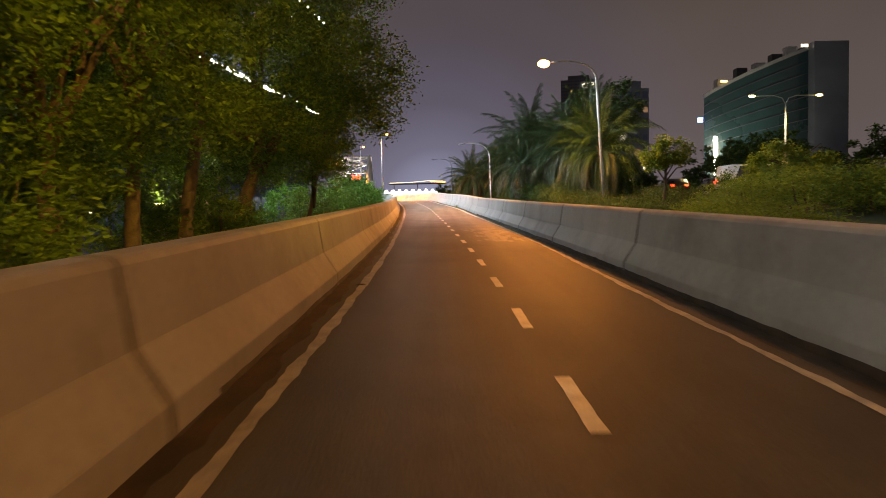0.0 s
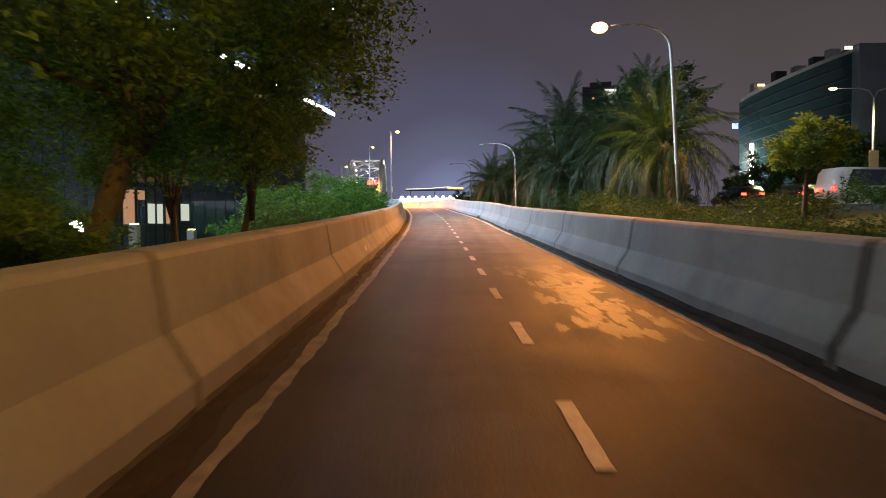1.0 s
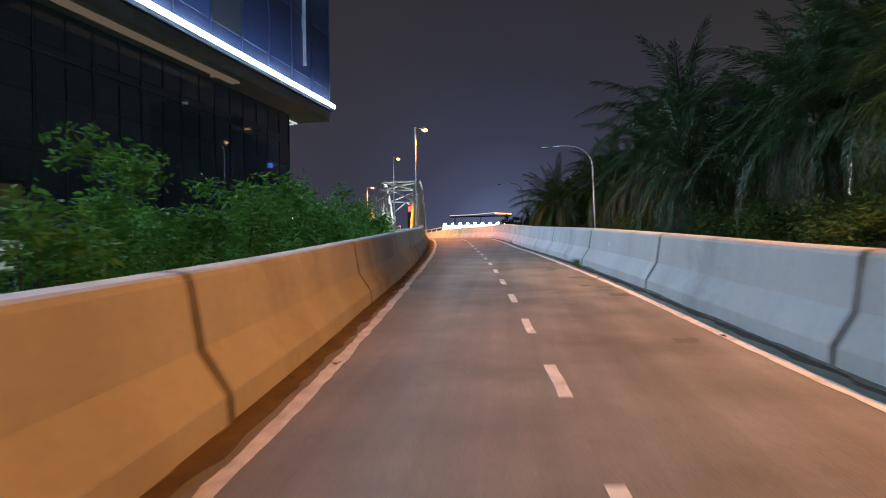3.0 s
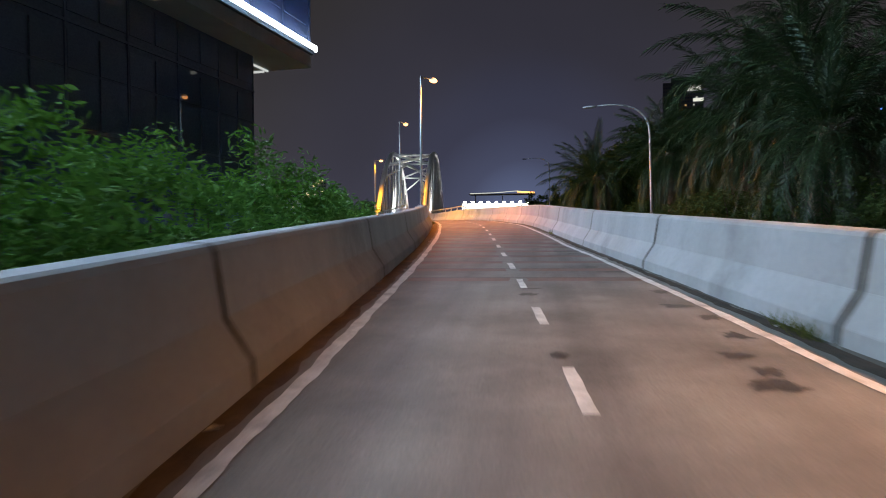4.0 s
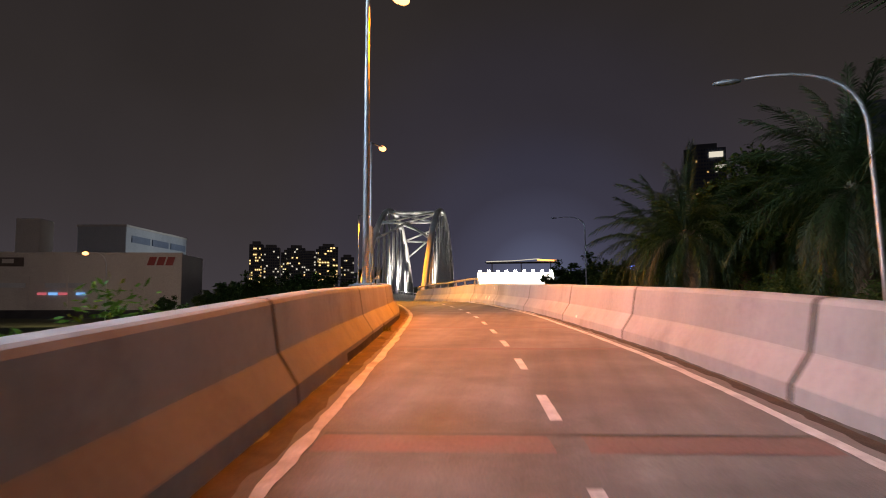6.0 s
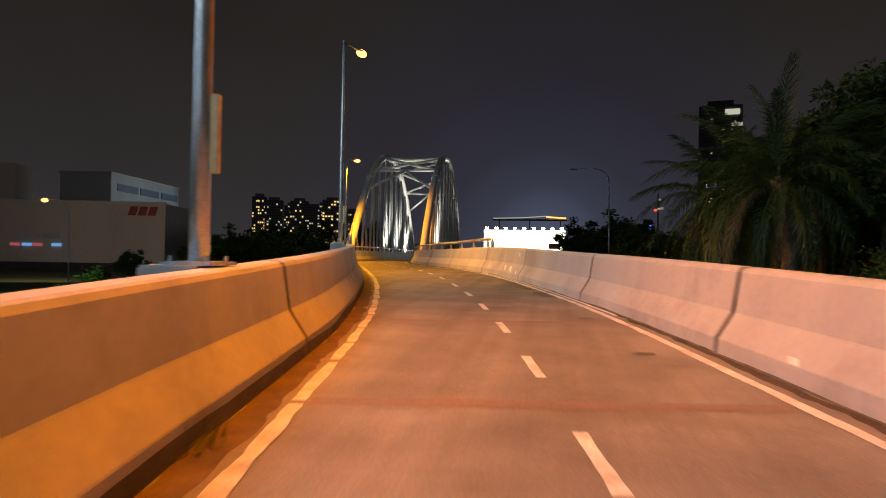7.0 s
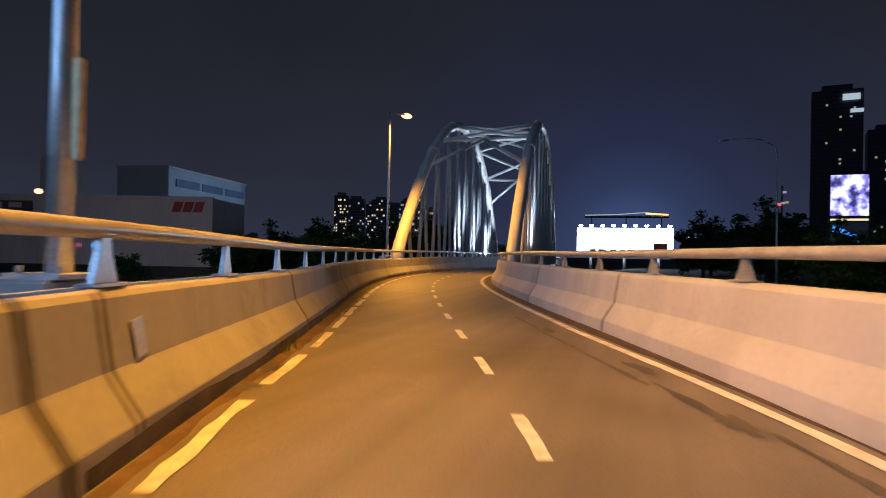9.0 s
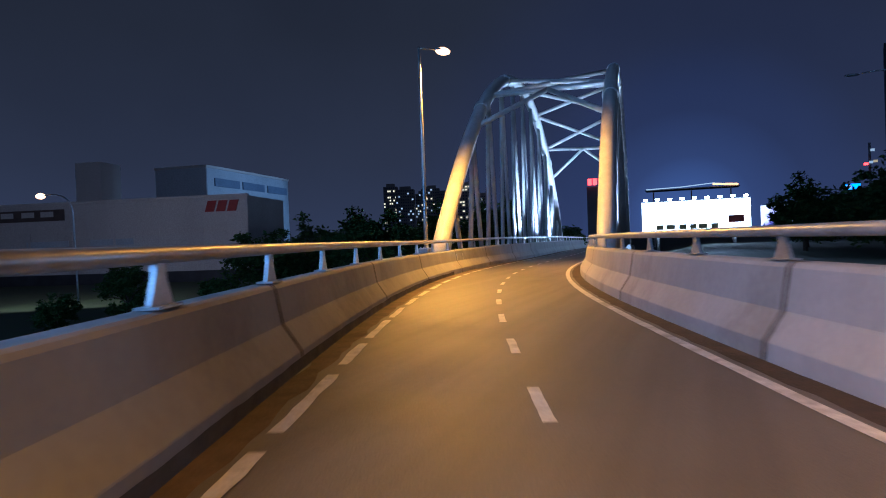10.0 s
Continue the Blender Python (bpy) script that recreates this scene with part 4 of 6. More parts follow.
def arch_bridge():
    ob = thing("arch_bridge", "white steel tied-arch bridge over the lane, lit from below", "bridge", "", "structure")
    near = (Vector((-20.35, 125.6, 0)), Vector((-14.05, 124.6, 0)))
    apex = (Vector((-22.2, 147.4, 0)), Vector((-15.95, 148.6, 0)))
    BASE, RISE = 4.5, 11.0
    span = [(a - n) * 2 for a, n in zip(apex, near)]

    def on(i, t):
        """A place on arch i, t from 0 at the near foot to 1 at the far one."""
        p = near[i] + span[i] * t
        h = 1 - abs(2 * t - 1) ** 2.15
        return Vector((p.x, p.y, BASE + RISE * h))

    for i in (0, 1):
        bm = bmesh.new()
        tube(bm, [on(i, t / 48) for t in range(49)], 0.33, 16)
        link("arch", bm, M_ARCH, ob, "curved white steel tube", True)
        for t in (0.2, 0.35, 0.5, 0.65, 0.8):
            bm = bmesh.new()
            a, b = on(i, t - 0.004), on(i, t + 0.004)
            tube(bm, [a, b], 0.38, 16)
            link("flange", bm, M_ARCH, ob)
        ts = [0.06 + 0.088 * k for k in range(11)]
        for k, t in enumerate(ts):
            top = on(i, t)
            for dt in (-0.028, 0.028):
                tt = min(max(t + dt, 0.01), 0.99)
                p = near[i] + span[i] * tt
                if top.z < BASE + 1.4:
                    continue
                bm = bmesh.new()
                tube(bm, [Vector((p.x, p.y, 4.3)), top], 0.115, 8)
                link("hanger", bm, M_ARCH, ob, "", True)
        bm = bmesh.new()
        tube(bm, [Vector((*(near[i] - span[i] * 0.01).xy, 3.9)), Vector((*(near[i] + span[i] * 1.01).xy, 3.9))], 0.4, 10)
        link("tie_beam", bm, M_ARCH, ob, "", True)
        for t in (0.0, 1.0):
            p = near[i] + span[i] * t
            bm = bmesh.new()
            box(bm, 1.3, 1.6, 5.2, pose(p.x, p.y, -1.0, 0, 0, 4), 0.06)
            link("pier", bm, M_CONC, ob, "concrete pier under the arch foot")
    lev = (0.24, 0.36, 0.5, 0.64, 0.76)
    for t in (0.5,):
        bm = bmesh.new()
        tube(bm, [on(0, t), on(1, t)], 0.2, 10)
        link("cross_beam", bm, M_ARCH, ob, "", True)
    for a, b in zip(lev, lev[1:]):
        for u, v in (((0, a), (1, b)), ((1, a), (0, b))):
            bm = bmesh.new()
            tube(bm, [on(*u), on(*v)], 0.13, 8)
            link("brace", bm, M_ARCH, ob, "", True)
    for t, w in ((0.24, 0.155), (0.76, 0.845)):
        m = (on(0, t) + on(1, t)) / 2
        for i in (0, 1):
            bm = bmesh.new()
            tube(bm, [m, on(i, w)], 0.13, 8)
            link("brace", bm, M_ARCH, ob, "", True)
            bm = bmesh.new()
            tube(bm, [m, on(i, t)], 0.13, 8)
            link("brace", bm, M_ARCH, ob, "", True)
    # floodlights along each arch, pointing up
    for i in (0, 1):
        side = -1 if i == 0 else 1
        for t in (0.24, 0.42, 0.6, 0.8):
            p = near[i] + span[i] * t
            fl = thing("floodlight", "small white floodlight at the edge of the bridge deck", "floodlight", "bridge floodlights", "", pose(p.x + side * -0.35, p.y - 0.4, 4.35, 0, 0, 4))
            bm = bmesh.new()
            box(bm, 0.34, 0.2, 0.24, pose(0, 0, 0.06, 25, 0, 0), 0.02)
            link("housing", bm, M_GALV, fl)
            bm = bmesh.new()
            box(bm, 0.28, 0.14, 0.012, pose(0, -0.11, 0.29, 25, 0, 0))
            link("lens", bm, M_FLOOD, fl, "glowing white glass")
            spot("bridge_light", (p.x - side * 0.5, p.y - 0.9, 4.85), on(i, t) + Vector((0, 0.6, 2)), 3600, (0.80, 0.90, 1.0), 110, 0.7, 0.1)
    return ob


arch_bridge()

# ---- the dark office building with light strips ----


def office():
    ob = thing("office_building", "tall dark glass office building with white light strips under its storeys", "building")
    L, D = 95.0, 30.0

    def at(u, v, z):
        """u metres back along the face from the corner, v out of the face, z up."""
        return CORNER + FACE * u + FACE_OUT * v + Vector((0, 0, z))

    yaw = math.degrees(math.atan2(-FACE.y, -FACE.x))
    rot = Matrix.Rotation(radians(yaw), 4, "Z")

    def block(name, u0, u1, v0, v1, z0, z1, material, label="", bevel=0.0):
        bm = bmesh.new()
        c = at((u0 + u1) / 2, (v0 + v1) / 2, z0)
        box(bm, abs(u1 - u0), abs(v1 - v0), z1 - z0, Matrix.Translation(c) @ rot, bevel)
        return link(name, bm, material, ob, label)

    low_v, low_u = -1.75, 3.0
    block("lower_wall", low_u, L, low_v - D, low_v, -1.0, 12.2, M_GLASS, "dark recessed lower storeys")
    block("upper_wall", 0.0, L, -D, 0.0, 13.0, 70, M_OFFICE, "dark overhanging upper storeys")
    block("soffit", -0.05, L, -D, 0.05, 12.2, 12.98, M_SOFFIT, "pale soffit under the overhang")
    for z, u0, v in ((13.3, 0, 0.06), (24.1, 0, 0.06), (35, 0, 0.06)):
        block("fascia", u0, L, v, v + 0.22, z - 0.42, z - 0.17, M_FRAME)
        block("light_strip", u0, L, v + 0.0, v + 0.24, z - 0.16, z + 0.12, M_STRIP, "continuous white light strip")
    for z in (13.3, 24.1, 35):
        block("light_strip", -0.3, -0.06, -D, 0.3, z - 0.16, z + 0.12, M_STRIP, "continuous white light strip")
    block("soffit_strip", 0.1, 2.1, -2.62, -2.5, 12.1, 12.19, M_SOFFSTRIP, "short white strip let into the soffit")
    block("soffit_strip", 0.02, 0.14, -4.4, -2.8, 12.1, 12.19, M_SOFFSTRIP, "short white strip let into the soffit")
    # warm reflection on the soffit, drawn as a glowing strip
    block("soffit_reflection", 11.5, 24, low_v + 0.75, low_v + 1.25, 12.1, 12.19, M_WARMGLOW, "faint glowing strip standing in for a warm reflection under the soffit")
    # glass panes between mullions
    rng = random.Random(4)
    bm = bmesh.new()
    box(bm, 2.72, 0.06, 2.9, None, 0.0)
    pane = bpy.data.meshes.new("pane")
    bm.to_mesh(pane)
    bm.free()
    pane.materials.append(M_OFFICE)
    dark = pane.copy()
    dark.materials.clear()
    dark.materials.append(M_GLASS)
    lit = pane.copy()
    lit.materials.clear()
    lit.materials.append(M_WARMWIN)
    dim = pane.copy()
    dim.materials.clear()
    dim.materials.append(M_DIMWIN)
    for z in (14.4, 18.3, 25.4, 29.3, 33.2):
        for k in range(20):
            u = 1.6 + 3.0 * k
            on = (z == 18.3 and 3 <= k <= 6) or (z == 25.4 and k in (9, 10, 13))
            share("pane", lit if on else dim if rng.random() < 0.08 else pane, ob, Matrix.Translation(at(u, 0.03, z)) @ rot)
    for z, h in ((1.2, 2.9), (4.6, 1.9), (6.75, 1.9), (8.75, 1.3), (10.7, 1.35)):
        for k in range(48):
            u = low_u + 0.85 + 1.5 * k
            on = (z == 6.75 and 25.5 < u < 27.5) or (z == 10.7 and u > 25 and rng.random() < 0.5)
            share("pane", lit if on else dark, ob, Matrix.Translation(at(u, low_v + 0.03, z)) @ rot @ Matrix.Diagonal((0.49, 1, h / 2.9, 1)))
    # the lit lobby: two white-lit windows between warm panels, and a dim warm ceiling above them
    for name, u0, u1, z0, z1, material, label in (("lobby_window", 27.75, 29.4, 1.9, 3.1, M_LOBBYWIN, "cool white lit lobby window"), ("lobby_window", 24.7, 25.8, 2.1, 3.2, M_LOBBYWIN, "cool white lit lobby window"),
                                                  ("lobby_panel", 30.6, 31.7, 1.8, 3.85, M_LOBBY, "warm lit lobby panel"), ("lobby_panel", 29.6, 30.3, 3.3, 3.85, M_LOBBY, "warm lit lobby panel"),
                                                  ("lobby_panel", 26.25, 27.45, 1.9, 3.15, M_LOBBY, "warm lit lobby panel"), ("lobby_ceiling", 24.6, 31.8, 4.4, 5.2, M_LOBBYDIM, "dim warm lobby ceiling behind glass")):
        block(name, u0, u1, low_v + 0.02, low_v + 0.08, z0, z1, material, label)
    for u in (24.6, 25.9, 26.15, 27.6, 28.55, 29.5, 30.45, 31.8):
        block("lobby_mullion", u - 0.05, u + 0.05, low_v + 0.07, low_v + 0.16, 0.4, 5.3, M_FRAME)
    for z in (1.75, 3.95, 5.25):
        block("lobby_transom", 24.6, 31.8, low_v + 0.075, low_v + 0.15, z, z + 0.1, M_FRAME)
    for z in (4.3, 6.6, 10.3):
        block("transom", low_u, 75, low_v, low_v + 0.075, z, z + 0.1, M_GLASS)
    for k in range(0, 33):
        u = 0.1 + 3.0 * k
        block("mullion", u - 0.04, u + 0.04, 0.0, 0.1, 13.5, 45, M_OFFICE)
    for k in range(0, 31):
        u = low_u + 0.1 + 3.0 * k
        block("mullion", u - 0.04, u + 0.04, low_v, low_v + 0.075, 0, 12.1, M_GLASS)
    for u in (13.0,):
        block("downlight", u, u + 0.2, low_v + 0.5, low_v + 0.7, 12.1, 12.19, M_WARMGLOW, "small white downlight")
    # vertical fin near the corner
    block("fin", 4.4, 4.5, 0.0, 0.3, 15, 23.2, M_SOFFIT, "pale vertical fin")
    return ob


office()


def front_court():
    """Lit things in the forecourt behind the roadside trees."""
    ob = thing("light_sculpture", "white glowing branching light sculpture in the forecourt", "sculpture", "", "", pose(-13.2, 33.5, ground_z(-13, 33)))
    bm = bmesh.new()
    tube(bm, [(0, 0, 0), (0, 0, 1.65)], 0.09, 8)
    link("stem", bm, M_WHITE, ob)
    for k in range(9):
        a = 2 * math.pi * k / 9
        bm = bmesh.new()
        tube(bm, [(0, 0, 1.55), (0.2 * math.cos(a), 0.2 * math.sin(a), 2.05), (0.5 * math.cos(a), 0.5 * math.sin(a), 2.45 - 0.15 * (k % 2))], [0.05, 0.04, 0.02], 6)
        link("branch", bm, M_WHITE, ob)
    for x, y, h in ((-15.98, 42.5, 2.3), (-15.28, 47.7, 2.0), (-9.6, 22.5, 2.4)):
        b = thing("lit_column", "pale column lit warmly in the forecourt", "column", "forecourt columns", "", pose(x, y, ground_z(x, y)))
        bm = bmesh.new()
        box(bm, 0.42, 0.42, h, None, 0.03)
        link("shaft", bm, M_CONC, b)
        bm = bmesh.new()
        box(bm, 0.3, 0.3, 0.05, pose(0, 0.0, h + 0.002))
        link("lens", bm, M_COOLLAMP, b, "small glowing cap")
        d = bpy.data.lights.new("column_light", "POINT")
        d.energy, d.color, d.shadow_soft_size = 14, (0.95, 1.0, 0.8), 0.15
        new("column_light", d).location = (x, y, ground_z(x, y) + h + 0.35)


front_court()

# ---- teal tower across the highway ----


def box_thing(ob, name, x, y, z, sx, sy, sz, material, rz=0.0, label="", bevel=0.0):
    bm = bmesh.new()
    box(bm, sx, sy, sz, pose(x, y, z, 0, 0, rz), bevel)
    return link(name, bm, material, ob, label)


def teal_tower():
    ob = thing("office_tower", "curved teal glass office tower with a pale sloping roof parapet", "building")
    n = 24
    front = []
    for i in range(n + 1):
        t = i / n
        x = 85.8 + 34.0 * t
        y = 215 - 7.0 * math.sin(math.pi * (0.12 + 0.78 * t)) + 2.5
        front.append((x, y, 38.8 + 15.0 * t ** 0.85))
    floors = 14
    bm = bmesh.new()
    grid = [[bm.verts.new((x, y, 2 + (z - 2) * k / floors)) for x, y, z in front] for k in range(floors + 1)]
    back = [[bm.verts.new((x + dx, y + 22, 2 + (z - 2) * k / floors)) for (x, y, z), dx in ((front[0], 16), (front[-1], 0))] for k in range(floors + 1)]
    for k in range(floors):
        for i in range(n):
            bm.faces.new((grid[k][i], grid[k][i + 1], grid[k + 1][i + 1], grid[k + 1][i]))
        bm.faces.new((back[k][0], grid[k][0], grid[k + 1][0], back[k + 1][0]))
        bm.faces.new((grid[k][-1], back[k][1], back[k + 1][1], grid[k + 1][-1]))
        bm.faces.new((back[k][1], back[k][0], back[k + 1][0], back[k + 1][1]))
    bm.faces.new([grid[-1][i] for i in range(n + 1)] + [back[-1][1], back[-1][0]])
    link("curtain_wall", bm, M_TEAL, ob, "dark teal curved curtain wall")
    for k in range(1, floors + 1):
        bm = bmesh.new()
        prev = None
        for x, y, z in front:
            zz = 2 + (z - 2) * k / floors
            cur = [bm.verts.new((x, y - 0.25, zz - 0.15)), bm.verts.new((x, y - 0.25, zz + 0.1)), bm.verts.new((x, y + 0.1, zz + 0.1))]
            if prev:
                bm.faces.new((prev[0], cur[0], cur[1], prev[1]))
                bm.faces.new((prev[1], cur[1], cur[2], prev[2]))
            prev = cur
        link("floor_band", bm, M_TOWER, ob)
    bm = bmesh.new()
    prev = None
    for x, y, z in front:
        cur = [bm.verts.new((x, y - 0.6, z)), bm.verts.new((x, y - 0.6, z + 1.1)), bm.verts.new((x, y + 0.4, z + 1.1)), bm.verts.new((x, y + 0.4, z))]
        if prev:
            for a in range(4):
                bm.faces.new((prev[a], cur[a], cur[(a + 1) % 4], prev[(a + 1) % 4]))
        prev = cur
    link("parapet", bm, M_PALE, ob, "pale sloping parapet")
    for i in range(4, n, 4):
        x, y, z = front[i]
        box_thing(ob, "roof_box", x, y + 3, z, 3.4, 3, 2.2 + 0.5 * (i % 3), M_PALE if i % 8 else M_FRAME, 0, "plant room on the roof", 0.1)
    x, y, z = front[-2]
    box_thing(ob, "roof_light", x - 0.5, y - 0.7, z + 1.2, 2.2, 0.4, 0.9, M_PALEWIN, 0, "white lit panel")
    x, y, z = front[4]
    box_thing(ob, "roof_light", x - 0.5, y - 0.7, z + 1.2, 2.0, 0.4, 0.6, M_YELWIN, 0, "warm lit panel")
    box_thing(ob, "side_block", 125.5, 221, 1, 11.2, 18, 54.8, M_TOWER, 0, "taller grey stair block", 0.15)
    box_thing(ob, "vertical_sign", 86.4, 207.5, 13.5, 0.9, 0.4, 12, M_WHITE, 0, "white glowing vertical sign")
    box_thing(ob, "blue_sign", 84.2, 214, 31.0, 1.6, 0.5, 1.5, M_BLUELIGHT, 0, "small blue glowing sign")
    # added spot without a fixture, brightens the left of the curved front
    spot("tower_light", (92, 190, 3), (98, 212, 22), 9000, (0.75, 0.95, 1.0), 80, 0.8, 0.5)
    return ob


teal_tower()


def lit_block(name, label, x, y, z0, sx, sy, top, floors, cols, lit_share, seed, mats, rz=0.0, wall=None, group=""):
    """A plain block with real window panes, some of them lit."""
    ob = thing(name, label, "building", group, "", pose(x, y, z0, 0, 0, rz))
    rng = random.Random(seed)
    h = top - z0
    box_thing(ob, "wall", 0, 0, 0, sx, sy, h, wall or M_TOWER)
    box_thing(ob, "roof", 0, 0, h, sx * 0.6, sy * 0.6, h * 0.03 + 1.2, wall or M_TOWER)
    w, g = sx / cols, h / floors
    meshes = []
    for m in [M_GLASS] + mats:
        bm = bmesh.new()
        box(bm, w * 0.62, 0.3, g * 0.45)
        me = bpy.data.meshes.new("window")
        bm.to_mesh(me)
        bm.free()
        me.materials.append(m)
        meshes.append(me)
    for i in range(floors):
        for j in range(cols):
            me = meshes[1 + rng.randrange(len(mats))] if rng.random() < lit_share else meshes[0]
            share("window", me, ob, pose(-sx / 2 + w * (j + 0.5), -sy / 2 - 0.1, g * (i + 0.3)))
    return ob


lit_block("office_block", "dark office block with a few lit top windows behind the palms", 54.5, 190, 1, 8.5, 8, 37, 9, 4, 0.2, 3, [M_WARMWIN, M_PALEWIN])
# flats far away on the horizon
fr = random.Random(11)
for i, (x, w, top) in enumerate(((-270, 9, 57), (-257, 12, 54), (-244, 10, 50), (-231, 12, 53), (-218, 11, 48), (-206, 10, 52), (-197, 13, 53), (-182, 9, 44))):
    bright = i in (0, 6)
    lit_block("apartment_block", "distant apartment block with scattered lit windows", x, 650 + fr.uniform(-15, 15), 0.6, w * 1.35, 12, top, 20, 7 if bright else 8,
              0.3 if bright else 0.13, 20 + i, [M_YELWIN] if bright else [M_PALEWIN, M_PALEWIN, M_FARWIN, M_YELWIN], 18, M_PALE, "distant apartment blocks")
# tall towers beyond the highway
lit_block("high_rise", "tall dark high-rise with a few lit floors", 147, 700, 0.8, 36, 30, 143, 42, 15, 0.022, 41, [M_FARWIN, M_FARWIN, M_FARAMBER], -12)
lit_block("high_rise", "dark high-rise with orange-lit upper floors", 186, 705, 0.8, 30, 26, 112, 32, 13, 0.045, 42, [M_FARAMBER, M_FARAMBER, M_FARWIN], -12)
top_sign = thing("roof_sign", "white glowing sign near the top of the high-rise", "sign")
box_thing(top_sign, "sign_bar", 153, 682, 134, 12, 0.6, 5.0, M_PALEWIN, -12)
box_thing(top_sign, "sign_bar", 157, 682, 124, 9, 0.6, 3.0, M_PALEWIN, -12)


def video_wall():
    ob = thing("video_wall", "large outdoor video screen showing pale and blue shapes", "screen", "", "", pose(76, 402, 0, 0, 0, -10))
    box_thing(ob, "frame", 0, 0.6, 0, 15, 1, 43, M_FRAME)
    box_thing(ob, "lit_panel", 0, 0, 24.5, 13.6, 0.1, 17.0, M_SCREEN, 0, "pale lavender glowing upper panel")
    box_thing(ob, "lit_line", 0, -0.05, 22.4, 13.6, 0.1, 0.9, M_YELWIN, 0, "yellow glowing line")
    box_thing(ob, "lit_panel", 0, 0, 12.5, 13.6, 0.1, 9.2, M_DIMWIN, 0, "dim lower panel")
    bm = bmesh.new()
    box(bm, 12.5, 0.08, 2.6, pose(-1.2, -0.1, 15.6, 0, 26, 0))
    link("lit_panel", bm, M_SCREENBLUE, ob, "blue glowing slanted bar")
    return ob


video_wall()


def billboard():
    ob = thing("billboard", "huge white floodlit billboard on steel legs", "billboard", "", "", pose(-11.2, 260, 0))
    box_thing(ob, "face", 0, 0, 5.4, 22.6, 0.4, 7.0, M_BILL, 0, "white glowing face")
    box_thing(ob, "back_frame", 0, 0.6, 5.2, 23, 0.7, 7.4, M_FRAME)
    for x in (-8, 0, 8):
        bm = bmesh.new()
        tube(bm, [(x, 0.7, -1), (x, 0.7, 6)], 0.35, 10)
        link("leg", bm, M_GALV, ob, "", True)
    for k in range(9):
        x = -10.4 + 2.6 * k
        bm = bmesh.new()
        tube(bm, [(x, 0.5, 12.2), (x, -0.6, 12.9)], 0.05, 6)
        box(bm, 0.9, 0.35, 0.45, pose(x, -0.8, 12.7), 0.05)
        link("floodlight", bm, M_FLOOD, ob, "glowing floodlight")
    # unreadable lettering as plain bars
    for x, w in ((-7.5, 1.6), (-5.2, 1.9), (-2.6, 1.6), (-0.4, 1.4), (1.6, 1.8), (4.0, 1.5)):
        box_thing(ob, "lettering_bar", x, -0.24, 6.1, w, 0.05, 1.1, M_BANNER)
    box_thing(ob, "lettering_bar", 8.4, -0.24, 7.2, 3.2, 0.05, 1.6, M_BANNERRED)
    sec = thing("billboard", "smaller lit hoarding beside the large billboard", "billboard", "", "", pose(5.5, 262, 0))
    box_thing(sec, "face", 0, 0, 5.0, 6.5, 0.4, 5.6, M_SCREEN, 0, "pale glowing face")
    box_thing(sec, "leg", 0, 0.6, -1, 0.5, 0.5, 6, M_GALV)
    box_thing(sec, "lettering_bar", 1.2, -0.24, 6.2, 2.6, 0.05, 1.2, M_SCREENBLUE)
    spot("billboard_light", (-11.2, 257, 14), (-13.5, 110, 4.5), 30000, (0.72, 0.85, 1.0), 24, 0.8, 1.0)
    # added spot aimed at the blue-grey hall to brighten it, no source of its own
    spot("billboard_light", (-22, 257, 13), (-106, 228, 14), 80000, (0.6, 0.78, 1.0), 34, 0.8, 1.0)
    return ob


billboard()


def canopy():
    ob = thing("station_canopy", "long flat canopy roof edged with white and orange lights", "canopy", "", "", pose(-12, 332, 0))
    box_thing(ob, "roof", 0, 4, 19.6, 29, 9, 0.3, M_PALE, 0, "", 0.05)
    for a, b, z0, z1 in ((-14, -3, 20.0, 20.25), (-3, 6.5, 20.25, 20.95), (6.5, 10, 20.95, 20.5)):
        bm = bmesh.new()
        tube(bm, [(a, -0.7, z0), (b, -0.7, z1)], 0.16, 6)
        link("light_strip", bm, M_PALEWIN, ob)
    bm = bmesh.new()
    tube(bm, [(6.5, -0.8, 20.6), (14, -0.8, 20.2)], 0.3, 6)
    link("light_strip", bm, M_ORANGE, ob, "orange light strip")
    for x in (-12, 0, 12):
        box_thing(ob, "column", x, 4, 0, 0.4, 0.4, 19.6, M_PALE)
    return ob


canopy()
sign = thing("rooftop_sign", "small red glowing rooftop sign beyond the bridge", "sign", "", "", pose(-38.5, 302, 0))
box_thing(sign, "mast", 0, 0.5, 0, 5, 3, 20, M_TOWER)
for k in range(3):
    box_thing(sign, "sign_block", -1.5 + 1.5 * k, -1.3, 20.4, 1.1, 0.3, 1.9, M_REDLIGHT)

board = thing("distant_sign", "small blue glowing sign on a post behind the trees", "sign", "", "", pose(27.2, 300, ground_z(27, 300)))
box_thing(board, "post", 0, 0.3, 0, 0.4, 0.4, 13.5, M_GALV)
box_thing(board, "panel", 0, 0, 12.2, 3.4, 0.3, 1.5, M_BLUELIGHT, 0, "blue glowing panel")
box_thing(board, "lettering_bar", -0.9, -0.2, 12.5, 1.1, 0.1, 0.9, M_PALEWIN)
mast = thing("distant_mast", "dark mast with small red and white lights above the trees", "mast", "", "", pose(31.2, 300, ground_z(31, 300)))
box_thing(mast, "post", 0, 0.3, 0, 0.5, 0.5, 24, M_TOWER)
for x, z, m in ((-0.9, 18.3, M_REDLIGHT), (0.2, 18.7, M_FARWIN), (1.2, 18.9, M_FARAMBER), (0.6, 21.8, M_FARWIN)):
    box_thing(mast, "lamp", x, 0, z, 0.9, 0.4, 0.6, m)

# ---- pale factory across the valley ----


